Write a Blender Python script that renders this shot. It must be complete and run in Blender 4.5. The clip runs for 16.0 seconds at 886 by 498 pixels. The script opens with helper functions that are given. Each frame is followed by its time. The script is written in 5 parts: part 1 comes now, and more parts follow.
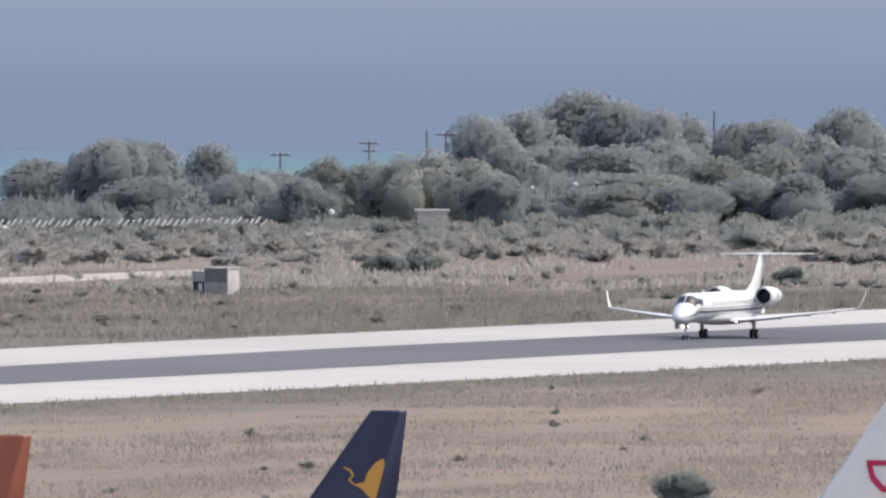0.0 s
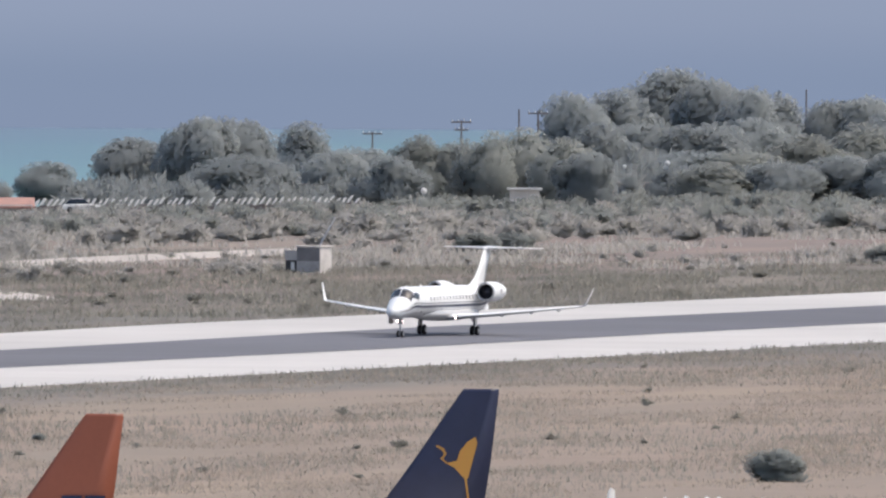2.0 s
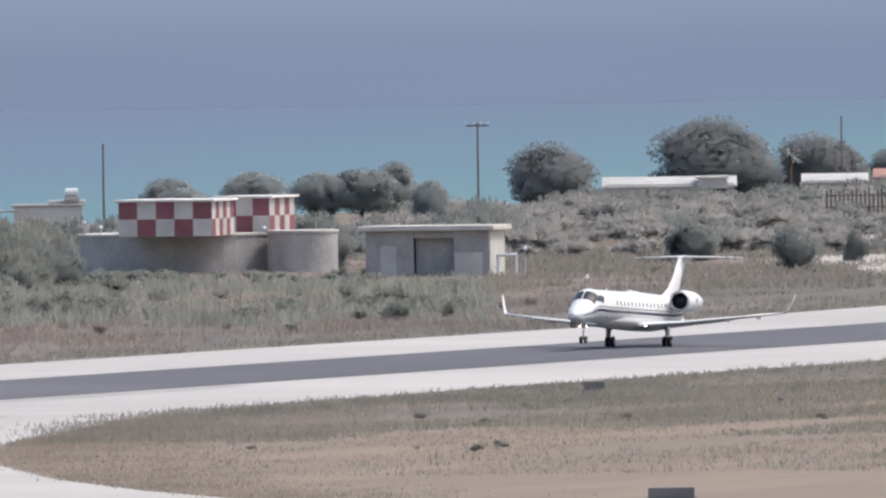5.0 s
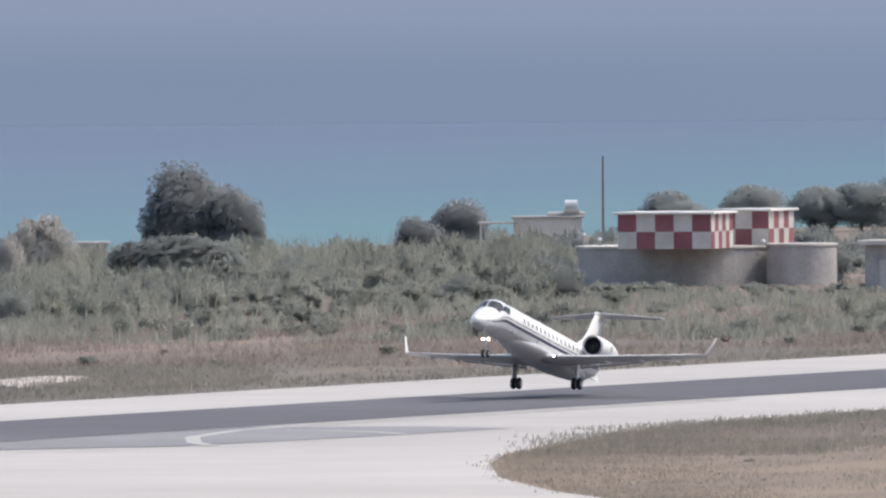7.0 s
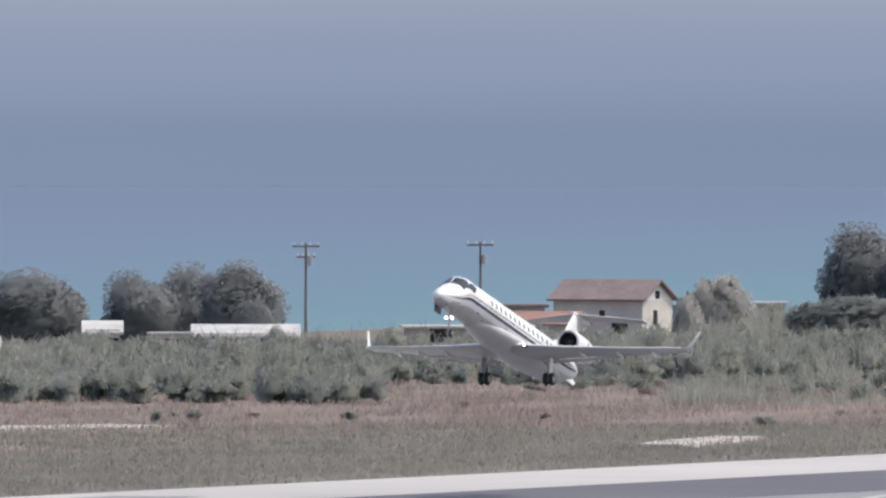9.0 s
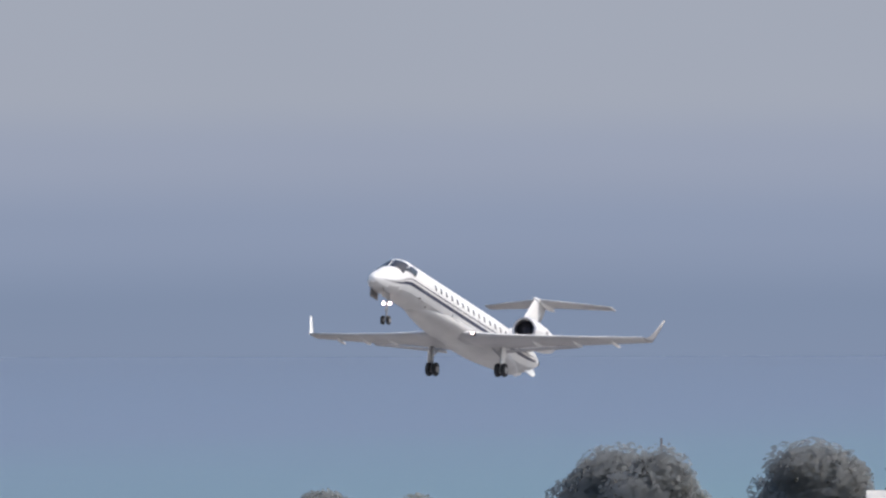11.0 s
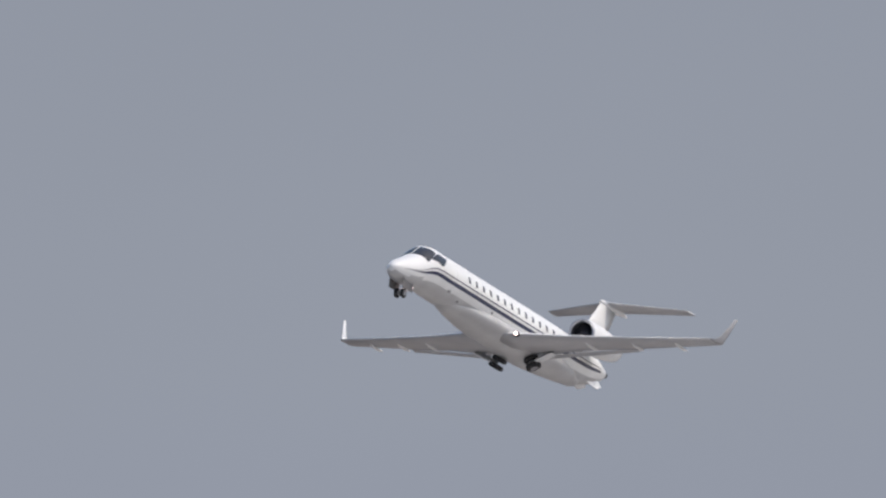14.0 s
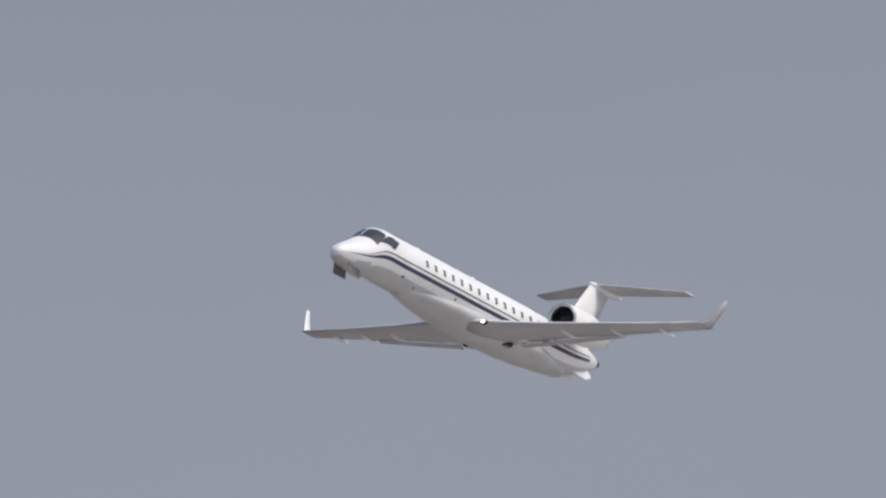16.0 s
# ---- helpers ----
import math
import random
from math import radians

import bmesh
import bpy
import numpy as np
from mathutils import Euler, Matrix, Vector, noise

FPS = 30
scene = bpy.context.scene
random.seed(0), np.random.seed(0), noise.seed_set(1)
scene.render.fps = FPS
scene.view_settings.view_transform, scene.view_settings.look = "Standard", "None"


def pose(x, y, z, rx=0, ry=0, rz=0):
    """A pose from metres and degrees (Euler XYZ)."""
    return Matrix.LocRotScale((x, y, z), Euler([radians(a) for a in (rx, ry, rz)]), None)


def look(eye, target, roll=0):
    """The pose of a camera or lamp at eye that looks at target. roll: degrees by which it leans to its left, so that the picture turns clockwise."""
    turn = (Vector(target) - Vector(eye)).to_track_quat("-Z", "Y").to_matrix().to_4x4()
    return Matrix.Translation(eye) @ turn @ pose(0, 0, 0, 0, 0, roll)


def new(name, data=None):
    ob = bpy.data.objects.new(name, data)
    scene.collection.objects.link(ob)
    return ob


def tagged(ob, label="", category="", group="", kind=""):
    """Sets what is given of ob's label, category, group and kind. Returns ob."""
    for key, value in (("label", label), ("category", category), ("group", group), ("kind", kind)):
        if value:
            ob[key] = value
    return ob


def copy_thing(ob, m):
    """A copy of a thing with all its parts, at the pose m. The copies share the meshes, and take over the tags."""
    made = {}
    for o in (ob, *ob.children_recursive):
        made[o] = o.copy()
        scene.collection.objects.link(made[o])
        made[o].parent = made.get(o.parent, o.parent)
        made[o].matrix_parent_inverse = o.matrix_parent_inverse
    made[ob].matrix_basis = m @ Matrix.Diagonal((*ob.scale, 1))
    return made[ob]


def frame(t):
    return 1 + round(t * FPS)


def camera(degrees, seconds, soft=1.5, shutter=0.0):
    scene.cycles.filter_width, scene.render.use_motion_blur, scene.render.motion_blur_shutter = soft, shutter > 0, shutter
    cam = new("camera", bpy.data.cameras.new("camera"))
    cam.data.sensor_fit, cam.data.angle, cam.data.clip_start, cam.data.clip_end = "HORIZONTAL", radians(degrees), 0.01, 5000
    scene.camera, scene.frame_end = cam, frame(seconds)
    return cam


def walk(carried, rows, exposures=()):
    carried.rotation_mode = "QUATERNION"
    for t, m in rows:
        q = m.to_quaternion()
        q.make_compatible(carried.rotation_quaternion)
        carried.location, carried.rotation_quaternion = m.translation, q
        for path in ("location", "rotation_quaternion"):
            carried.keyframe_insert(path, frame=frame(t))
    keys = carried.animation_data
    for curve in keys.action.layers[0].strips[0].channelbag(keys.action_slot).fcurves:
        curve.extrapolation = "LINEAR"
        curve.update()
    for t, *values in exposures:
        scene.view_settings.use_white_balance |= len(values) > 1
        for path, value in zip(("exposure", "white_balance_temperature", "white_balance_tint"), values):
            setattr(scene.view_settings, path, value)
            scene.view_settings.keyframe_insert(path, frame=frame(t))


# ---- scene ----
# The runway runs along the y axis at x = -575; the camera stands on a hillside 32 m above it.
EYE = 32.0
RUNWAY_X = -575.0
CAMERA_ROWS = [  # seconds, yaw, pitch, roll
    (0, 17.1047, -0.7053, -0.302),
    (0.5, 17.1490, -0.7244, -0.184),
    (1, 17.1824, -0.7219, -0.118),
    (1.5, 17.2624, -0.7231, -0.204),
    (2, 17.3077, -0.7534, -0.262),
    (2.5, 17.3848, -0.7642, -0.182),
    (3, 17.6392, -0.7591, 0.007),
    (3.3, 18.0795, -0.7672, -0.016),
    (3.5, 18.2555, -0.7806, -0.096),
    (3.7, 18.4661, -0.7901, 0.090),
    (5.8, 19.5317, -0.8255, 0.678),
    (6, 19.6309, -0.8195, 0.429),
    (6.5, 19.9146, -0.7979, 0.452),
    (7, 20.3995, -0.7685, 0.455),
    (7.5, 20.8078, -0.7364, 0.217),
    (8, 21.1516, -0.6861, 0.065),
    (8.5, 21.5108, -0.6667, 0.056),
    (9, 21.8993, -0.6295, 0.012),
    (9.5, 22.2786, -0.5675, 0.147),
    (9.8, 22.5690, -0.4875, 0.200),
    (10, 22.7516, -0.4439, 0.216),
    (10.2, 22.9323, -0.3880, 0.207),
    (12.3, 25.0937, 0.0636, 0.0),
    (12.5, 25.4054, 0.1642, 0.0),
    (12.9, 25.9624, 0.2532, 0.0),
    (13, 26.0340, 0.3050, 0.0),
    (13.1, 26.1429, 0.3508, 0.0),
    (13.5, 26.5357, 0.4635, 0.0),
    (14, 27.1700, 0.6495, 0.0),
    (14.5, 27.8560, 0.8877, 0.0),
    (15, 28.5147, 1.1138, 0.0),
    (15.2, 28.8119, 1.1909, 0.0),
    (15.5, 29.2670, 1.2999, 0.0),
    (16, 29.9960, 1.4851, 0.0),
]

cam = camera(2 * math.degrees(math.atan(784 / 46000)), 16.0, soft=2.4)
walk(cam, [(t, pose(0, 0, EYE, 90 + pitch, roll, yaw)) for t, yaw, pitch, roll in CAMERA_ROWS],
     exposures=[(0, 0.54), (3.7, 0.51), (6.0, 0.47), (10.2, 0.46), (12.3, 0.23), (14.0, 0.08), (16.0, 0.07)])

# ---- world and sun ----
SUN_AZ, SUN_EL = 64.0, 60.0      # clockwise from +y
world = bpy.data.worlds.new("sky")
scene.world = world
world.use_nodes = True
wn = world.node_tree
sky = wn.nodes.new("ShaderNodeTexSky")
sky.sky_type = "NISHITA"
sky.sun_disc = False
sky.sun_elevation = radians(SUN_EL)
sky.sun_rotation = radians(SUN_AZ)
sky.dust_density = 4.0
background = wn.nodes["Background"]
background.inputs["Strength"].default_value = 0.15
wn.links.new(sky.outputs[0], background.inputs["Color"])
sun_data = bpy.data.lights.new("sun", "SUN")
sun_data.energy = 1.4
sun_data.angle = radians(2.0)
sun_data.color = (1.0, 0.935, 0.85)
sun = new("sun", sun_data)
a, e = radians(SUN_AZ), radians(SUN_EL)
sun.matrix_world = look((math.sin(a) * math.cos(e) * 900, math.cos(a) * math.cos(e) * 900, math.sin(e) * 900), (0, 0, 0))


# ---- materials ----
def material(name, color, rough=0.6, metal=0.0, vary=None, scale=1.0, fine=None, bump=0.0, bump_scale=20.0, specular=0.4, random_shade=0.0, island=0.0, through_light=0.0):
    """A surface with two scales of variation: vary is the second colour in broad patches, fine the grain's contrast."""
    mat = bpy.data.materials.new(name)
    mat.use_nodes = True
    nt = mat.node_tree
    bsdf = nt.nodes["Principled BSDF"]
    bsdf.inputs["Roughness"].default_value = rough
    bsdf.inputs["Metallic"].default_value = metal
    bsdf.inputs["Specular IOR Level"].default_value = specular
    coord = nt.nodes.new("ShaderNodeTexCoord")
    geo = nt.nodes.new("ShaderNodeNewGeometry")
    place = geo.outputs["Position"] if random_shade < 0 else coord.outputs["Object"]
    col = None

    def rgb(c):
        n = nt.nodes.new("ShaderNodeRGB")
        n.outputs[0].default_value = (*c, 1)
        return n.outputs[0]

    def noise_fac(sc, detail, lo, hi):
        n = nt.nodes.new("ShaderNodeTexNoise")
        n.inputs["Scale"].default_value = sc
        n.inputs["Detail"].default_value = detail
        nt.links.new(place, n.inputs["Vector"])
        r = nt.nodes.new("ShaderNodeMapRange")
        r.inputs["From Min"].default_value, r.inputs["From Max"].default_value = lo, hi
        nt.links.new(n.outputs["Fac"], r.inputs["Value"])
        return r.outputs["Result"]

    def mix(fac, c1, c2, kind="MIX"):
        m = nt.nodes.new("ShaderNodeMix")
        m.data_type, m.blend_type = "RGBA", kind
        if isinstance(fac, float):
            m.inputs["Factor"].default_value = fac
        else:
            nt.links.new(fac, m.inputs["Factor"])
        nt.links.new(c1, m.inputs["A"])
        nt.links.new(c2, m.inputs["B"])
        return m.outputs["Result"]

    def gain(value, lo, hi):
        r = nt.nodes.new("ShaderNodeMapRange")
        r.inputs["To Min"].default_value, r.inputs["To Max"].default_value = lo, hi
        nt.links.new(value, r.inputs["Value"])
        c = nt.nodes.new("ShaderNodeCombineColor")
        for k in range(3):
            nt.links.new(r.outputs["Result"], c.inputs[k])
        return c.outputs[0]

    col = rgb(color)
    if vary is not None:
        col = mix(noise_fac(scale, 5.0, 0.38, 0.62), col, rgb(vary))
    if fine:
        col = mix(1.0, col, gain(noise_fac(scale * 9, 4.0, 0.25, 0.75), 1 - fine, 1 + fine), "MULTIPLY")
    if random_shade:
        info = nt.nodes.new("ShaderNodeObjectInfo")
        s = abs(random_shade)
        col = mix(1.0, col, gain(info.outputs["Random"], 1 - s, 1 + s), "MULTIPLY")
    if island:
        col = mix(1.0, col, gain(geo.outputs["Random Per Island"], 1 - island, 1 + island), "MULTIPLY")
    nt.links.new(col, bsdf.inputs["Base Color"])
    if bump:
        n = nt.nodes.new("ShaderNodeTexNoise")
        n.inputs["Scale"].default_value = bump_scale
        n.inputs["Detail"].default_value = 6
        nt.links.new(place, n.inputs["Vector"])
        b = nt.nodes.new("ShaderNodeBump")
        b.inputs["Strength"].default_value = bump
        b.inputs["Distance"].default_value = 0.05
        nt.links.new(n.outputs["Fac"], b.inputs["Height"])
        nt.links.new(b.outputs["Normal"], bsdf.inputs["Normal"])
    if through_light:
        # thin leaves let part of the sun through
        tr = nt.nodes.new("ShaderNodeBsdfTranslucent")
        nt.links.new(col, tr.inputs["Color"])
        ms = nt.nodes.new("ShaderNodeMixShader")
        ms.inputs["Fac"].default_value = through_light
        out = nt.nodes["Material Output"]
        nt.links.new(bsdf.outputs[0], ms.inputs[1])
        nt.links.new(tr.outputs[0], ms.inputs[2])
        # and the gaps between them part of the rest
        gap = nt.nodes.new("ShaderNodeBsdfTransparent")
        airy = nt.nodes.new("ShaderNodeMixShader")
        airy.inputs["Fac"].default_value = 0.32
        nt.links.new(ms.outputs[0], airy.inputs[1])
        nt.links.new(gap.outputs[0], airy.inputs[2])
        nt.links.new(airy.outputs[0], out.inputs["Surface"])
    return mat


def glow(name, color, strength):
    mat = bpy.data.materials.new(name)
    mat.use_nodes = True
    bsdf = mat.node_tree.nodes["Principled BSDF"]
    bsdf.inputs["Base Color"].default_value = (0.8, 0.8, 0.8, 1)
    bsdf.inputs["Emission Color"].default_value = (*color, 1)
    bsdf.inputs["Emission Strength"].default_value = strength
    return mat


WHITE_PAINT = material("white_aircraft_paint", (0.80, 0.80, 0.79), 0.28, vary=(0.76, 0.76, 0.75), scale=0.6, fine=0.03, specular=0.5)
# greys that stand in for shade under the jet; flaps use the second too
BELLY_SHADE = material("belly_shade_grey", (0.53, 0.53, 0.53), 0.35, vary=(0.47, 0.47, 0.47), scale=0.7, fine=0.04)
GREY_SHADE_AND_PAINT = material("grey_aircraft_shade_and_paint", (0.43, 0.43, 0.44), 0.4, vary=(0.38, 0.38, 0.39), scale=0.7, fine=0.05)
NAVY_PAINT = material("navy_stripe_paint", (0.02, 0.028, 0.07), 0.3)
BARE_METAL = material("polished_lip_metal", (0.42, 0.42, 0.44), 0.4, 1.0)
DARK_METAL = material("dark_engine_metal", (0.03, 0.03, 0.04), 0.5, 0.4)
GLASS_DARK = material("dark_cockpit_glass", (0.015, 0.018, 0.025), 0.08, specular=0.6)
RUBBER = material("tyre_rubber", (0.025, 0.025, 0.027), 0.8, fine=0.2, scale=4)
GEAR_METAL = material("landing_gear_grey", (0.35, 0.35, 0.36), 0.4, 0.3, fine=0.1, scale=3)
LAMP = glow("landing_lamp_glow", (1.0, 0.76, 0.73), 7.0)
CONCRETE = material("pale_runway_shoulder", (0.47, 0.452, 0.43), 0.85, vary=(0.405, 0.39, 0.372), scale=0.012, fine=0.06, random_shade=-1e-9, bump=0.2, bump_scale=2)
ASPHALT = material("worn_runway_asphalt", (0.125, 0.125, 0.14), 0.85, vary=(0.10, 0.10, 0.112), scale=0.015, fine=0.08, random_shade=-1e-9, bump=0.2, bump_scale=3)
ASPHALT_PATCH = material("faded_asphalt_patch", (0.25, 0.25, 0.26), 0.85, vary=(0.2, 0.2, 0.21), scale=0.03, fine=0.08, random_shade=-1e-9)
LINE_PAINT = material("worn_white_line", (0.46, 0.455, 0.43), 0.7, vary=(0.38, 0.375, 0.35), scale=0.3, fine=0.1)
WALL_GREY = material("weathered_grey_render", (0.43, 0.415, 0.4), 0.9, vary=(0.34, 0.33, 0.32), scale=0.4, fine=0.12, bump=0.3)
WALL_PALE = material("pale_limewash", (0.6, 0.575, 0.53), 0.9, vary=(0.51, 0.49, 0.455), scale=0.5, fine=0.08, bump=0.2)
WALL_WHITE = material("white_limewash", (0.74, 0.73, 0.70), 0.9, vary=(0.62, 0.61, 0.58), scale=0.5, fine=0.06, bump=0.2)
ROOF_WHITE = material("white_sheet_roof", (0.54, 0.53, 0.5), 0.6, vary=(0.42, 0.415, 0.395), scale=0.4, fine=0.08)
ROOF_TILE = material("terracotta_roof", (0.38, 0.215, 0.17), 0.85, vary=(0.31, 0.18, 0.15), scale=0.6, fine=0.2, bump=0.4, bump_scale=6)
ROOF_PINK = material("faded_pink_roof", (0.50, 0.42, 0.39), 0.85, vary=(0.43, 0.36, 0.34), scale=0.6, fine=0.12, bump=0.3, bump_scale=6)
# brown roof and chequer red are paled: distance haze put into the colour
ROOF_BROWN = material("brown_tile_roof", (0.24, 0.19, 0.185), 0.85, vary=(0.195, 0.155, 0.15), scale=0.6, fine=0.2, bump=0.4, bump_scale=6)
RED_PAINT = material("hazed_red_paint", (0.27, 0.105, 0.12), 0.7, vary=(0.23, 0.09, 0.105), scale=0.8, fine=0.1, random_shade=0.08)
CHECK_WHITE = material("faded_white_paint", (0.60, 0.57, 0.54), 0.75, vary=(0.5, 0.48, 0.45), scale=0.8, fine=0.08, random_shade=0.06)
DARK_VOID = material("dark_interior", (0.05, 0.05, 0.055), 0.9)
WOOD_POLE = material("creosoted_pole_wood", (0.19, 0.16, 0.15), 0.85, vary=(0.14, 0.12, 0.115), scale=1.5, fine=0.25)
STEEL = material("galvanised_steel", (0.45, 0.46, 0.47), 0.45, 0.6, fine=0.1, scale=2)
TANK_SILVER = material("pale_water_tank", (0.68, 0.69, 0.70), 0.4, fine=0.05, scale=2)
BARK = material("grey_bark", (0.12, 0.09, 0.075), 0.95, vary=(0.08, 0.065, 0.055), scale=2, fine=0.3, bump=0.5)
# leaf, reed, scrub and bush colours are paled to hold the distance haze
LEAF_HAZED = material("hazed_evergreen_leaf", (0.345, 0.372, 0.375), 0.75, vary=(0.31, 0.336, 0.34), scale=0.5, island=0.03, random_shade=0.08, specular=0.15, through_light=0.5)
# for nearer trees: the same leaf with less haze in its colour
LEAF_LESS_HAZED = material("less_hazed_evergreen_leaf", (0.29, 0.306, 0.312), 0.75, vary=(0.26, 0.276, 0.283), scale=0.5, island=0.03, random_shade=0.05, specular=0.15, through_light=0.5)
LEAF_HAZED_OLIVE = material("hazed_olive_leaf", (0.37, 0.385, 0.36), 0.75, vary=(0.325, 0.34, 0.325), scale=0.5, island=0.03, random_shade=0.10, specular=0.15, through_light=0.5)
REED = material("hazed_reed_blade", (0.36, 0.375, 0.335), 0.75, vary=(0.28, 0.3, 0.27), scale=0.06, island=0.12, random_shade=-1e-9, specular=0.15, through_light=0.5)
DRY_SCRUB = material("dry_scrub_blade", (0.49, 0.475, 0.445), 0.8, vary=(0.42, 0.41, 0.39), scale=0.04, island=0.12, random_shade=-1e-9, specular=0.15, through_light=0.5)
GRASS_BLADE = material("dry_grass_blade", (0.375, 0.328, 0.275), 0.8, vary=(0.31, 0.28, 0.245), scale=0.05, island=0.1, random_shade=-1e-9, specular=0.15, through_light=0.5)
GREY_GRASS = material("grey_green_grass_blade", (0.3, 0.29, 0.255), 0.8, vary=(0.25, 0.248, 0.222), scale=0.05, island=0.06, random_shade=-1e-9, specular=0.15, through_light=0.5)
RED_STALK = material("reddish_dry_stalk", (0.32, 0.262, 0.245), 0.8, vary=(0.27, 0.235, 0.222), scale=0.04, island=0.08, random_shade=-1e-9, specular=0.15, through_light=0.5)
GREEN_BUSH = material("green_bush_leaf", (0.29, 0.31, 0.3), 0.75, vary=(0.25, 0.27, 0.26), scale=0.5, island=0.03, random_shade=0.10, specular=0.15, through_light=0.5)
DARK_PAINT = material("dark_grey_paint", (0.2, 0.195, 0.195), 0.7, vary=(0.165, 0.16, 0.16), scale=0.8, fine=0.1)
CABIN_GLASS = material("tinted_cabin_glass", (0.12, 0.125, 0.14), 0.15, specular=0.6)
ORANGE = material("orange_tail_paint", (0.29, 0.09, 0.052), 0.35, vary=(0.27, 0.085, 0.05), scale=0.6, fine=0.03)
TAIL_NAVY = material("dark_blue_tail_paint", (0.028, 0.034, 0.075), 0.35, vary=(0.024, 0.03, 0.065), scale=0.6, fine=0.04)
GOLD = material("golden_yellow_paint", (0.52, 0.26, 0.055), 0.4, fine=0.04, scale=1)
MAGENTA = material("crimson_logo_paint", (0.5, 0.03, 0.09), 0.4, fine=0.04, scale=1)
SOIL = material("pale_bare_soil", (0.42, 0.385, 0.35), 0.95, vary=(0.36, 0.33, 0.3), scale=0.05, fine=0.1, random_shade=-1e-9)


def ground_material():
    """Dry coastal grassland: tan grass, olive scrub and reddish bare earth in broad patches."""
    mat = material("dry_grassland", (0.262, 0.208, 0.180), 0.95, vary=(0.185, 0.165, 0.148), scale=0.022, fine=0.22, random_shade=-1e-9, bump=0.6, bump_scale=0.8, specular=0.1)
    nt = mat.node_tree
    bsdf = nt.nodes["Principled BSDF"]
    base = bsdf.inputs["Base Color"].links[0].from_socket
    geo = nt.nodes.new("ShaderNodeNewGeometry")
    for sc, lo, hi, c in ((0.009, 0.52, 0.66, (0.225, 0.165, 0.14)), (0.05, 0.52, 0.64, (0.37, 0.295, 0.22)), (0.03, 0.56, 0.68, (0.175, 0.17, 0.15))):
        n = nt.nodes.new("ShaderNodeTexNoise")
        n.inputs["Scale"].default_value, n.inputs["Detail"].default_value = sc, 6
        off = nt.nodes.new("ShaderNodeVectorMath")
        off.operation = "ADD"
        off.inputs[1].default_value = (sc * 9000, 31, 7)
        # the patches run lengthwise, as the strip is mown
        drawn = nt.nodes.new("ShaderNodeVectorMath")
        drawn.operation = "MULTIPLY"
        drawn.inputs[1].default_value = (1.6, 0.22, 1.0)
        nt.links.new(geo.outputs["Position"], drawn.inputs[0])
        nt.links.new(drawn.outputs[0], off.inputs[0])
        nt.links.new(off.outputs[0], n.inputs["Vector"])
        r = nt.nodes.new("ShaderNodeMapRange")
        r.inputs["From Min"].default_value, r.inputs["From Max"].default_value = lo, hi
        r.inputs["To Max"].default_value = 0.75
        nt.links.new(n.outputs["Fac"], r.inputs["Value"])
        m = nt.nodes.new("ShaderNodeMix")
        m.data_type = "RGBA"
        m.inputs["B"].default_value = (*c, 1)
        nt.links.new(r.outputs["Result"], m.inputs["Factor"])
        nt.links.new(base, m.inputs["A"])
        base = m.outputs["Result"]
    # strips that follow the runway: grey-green turf at its edges, reddish dry earth further off
    sep = nt.nodes.new("ShaderNodeSeparateXYZ")
    nt.links.new(geo.outputs["Position"], sep.inputs[0])
    stretched = nt.nodes.new("ShaderNodeVectorMath")
    stretched.operation = "MULTIPLY"
    stretched.inputs[1].default_value = (1.0, 0.25, 1.0)
    nt.links.new(geo.outputs["Position"], stretched.inputs[0])
    wander = nt.nodes.new("ShaderNodeTexNoise")
    wander.inputs["Scale"].default_value, wander.inputs["Detail"].default_value = 0.05, 6
    nt.links.new(stretched.outputs[0], wander.inputs["Vector"])
    shifted = nt.nodes.new("ShaderNodeMath")
    shifted.operation = "MULTIPLY_ADD"
    shifted.inputs[1].default_value = 46
    nt.links.new(wander.outputs["Fac"], shifted.inputs[0])
    nt.links.new(sep.outputs["X"], shifted.inputs[2])
    span = nt.nodes.new("ShaderNodeMapRange")
    span.inputs["From Min"].default_value, span.inputs["From Max"].default_value = -837, -387
    nt.links.new(shifted.outputs[0], span.inputs["Value"])
    ramp = nt.nodes.new("ShaderNodeValToRGB")
    el = ramp.color_ramp.elements
    el[0].position, el[0].color = 0.0, (0.19, 0.17, 0.15, 1)
    el[1].position, el[1].color = 1.0, TURF_TAN
    for x, c in ((-760, (0.20, 0.175, 0.155, 1)), (-722, EARTH_RED), (-668, EARTH_RED), (-652, TURF_GREEN), (-560, TURF_GREEN), (-545, TURF_GREEN), (-526, TURF_GREEN), (-513, TURF_TAN)):
        k = el.new((x + 23 + 837) / 450)
        k.color = c
    nt.links.new(span.outputs["Result"], ramp.inputs["Fac"])
    zone = nt.nodes.new("ShaderNodeMix")
    zone.data_type = "RGBA"
    zone.inputs["Factor"].default_value = 0.7
    nt.links.new(base, zone.inputs["A"])
    nt.links.new(ramp.outputs["Color"], zone.inputs["B"])
    nt.links.new(zone.outputs["Result"], bsdf.inputs["Base Color"])
    return mat


TURF_GREEN = (0.148, 0.145, 0.135, 1)
TURF_TAN = (0.248, 0.204, 0.165, 1)
EARTH_RED = (0.205, 0.17, 0.155, 1)


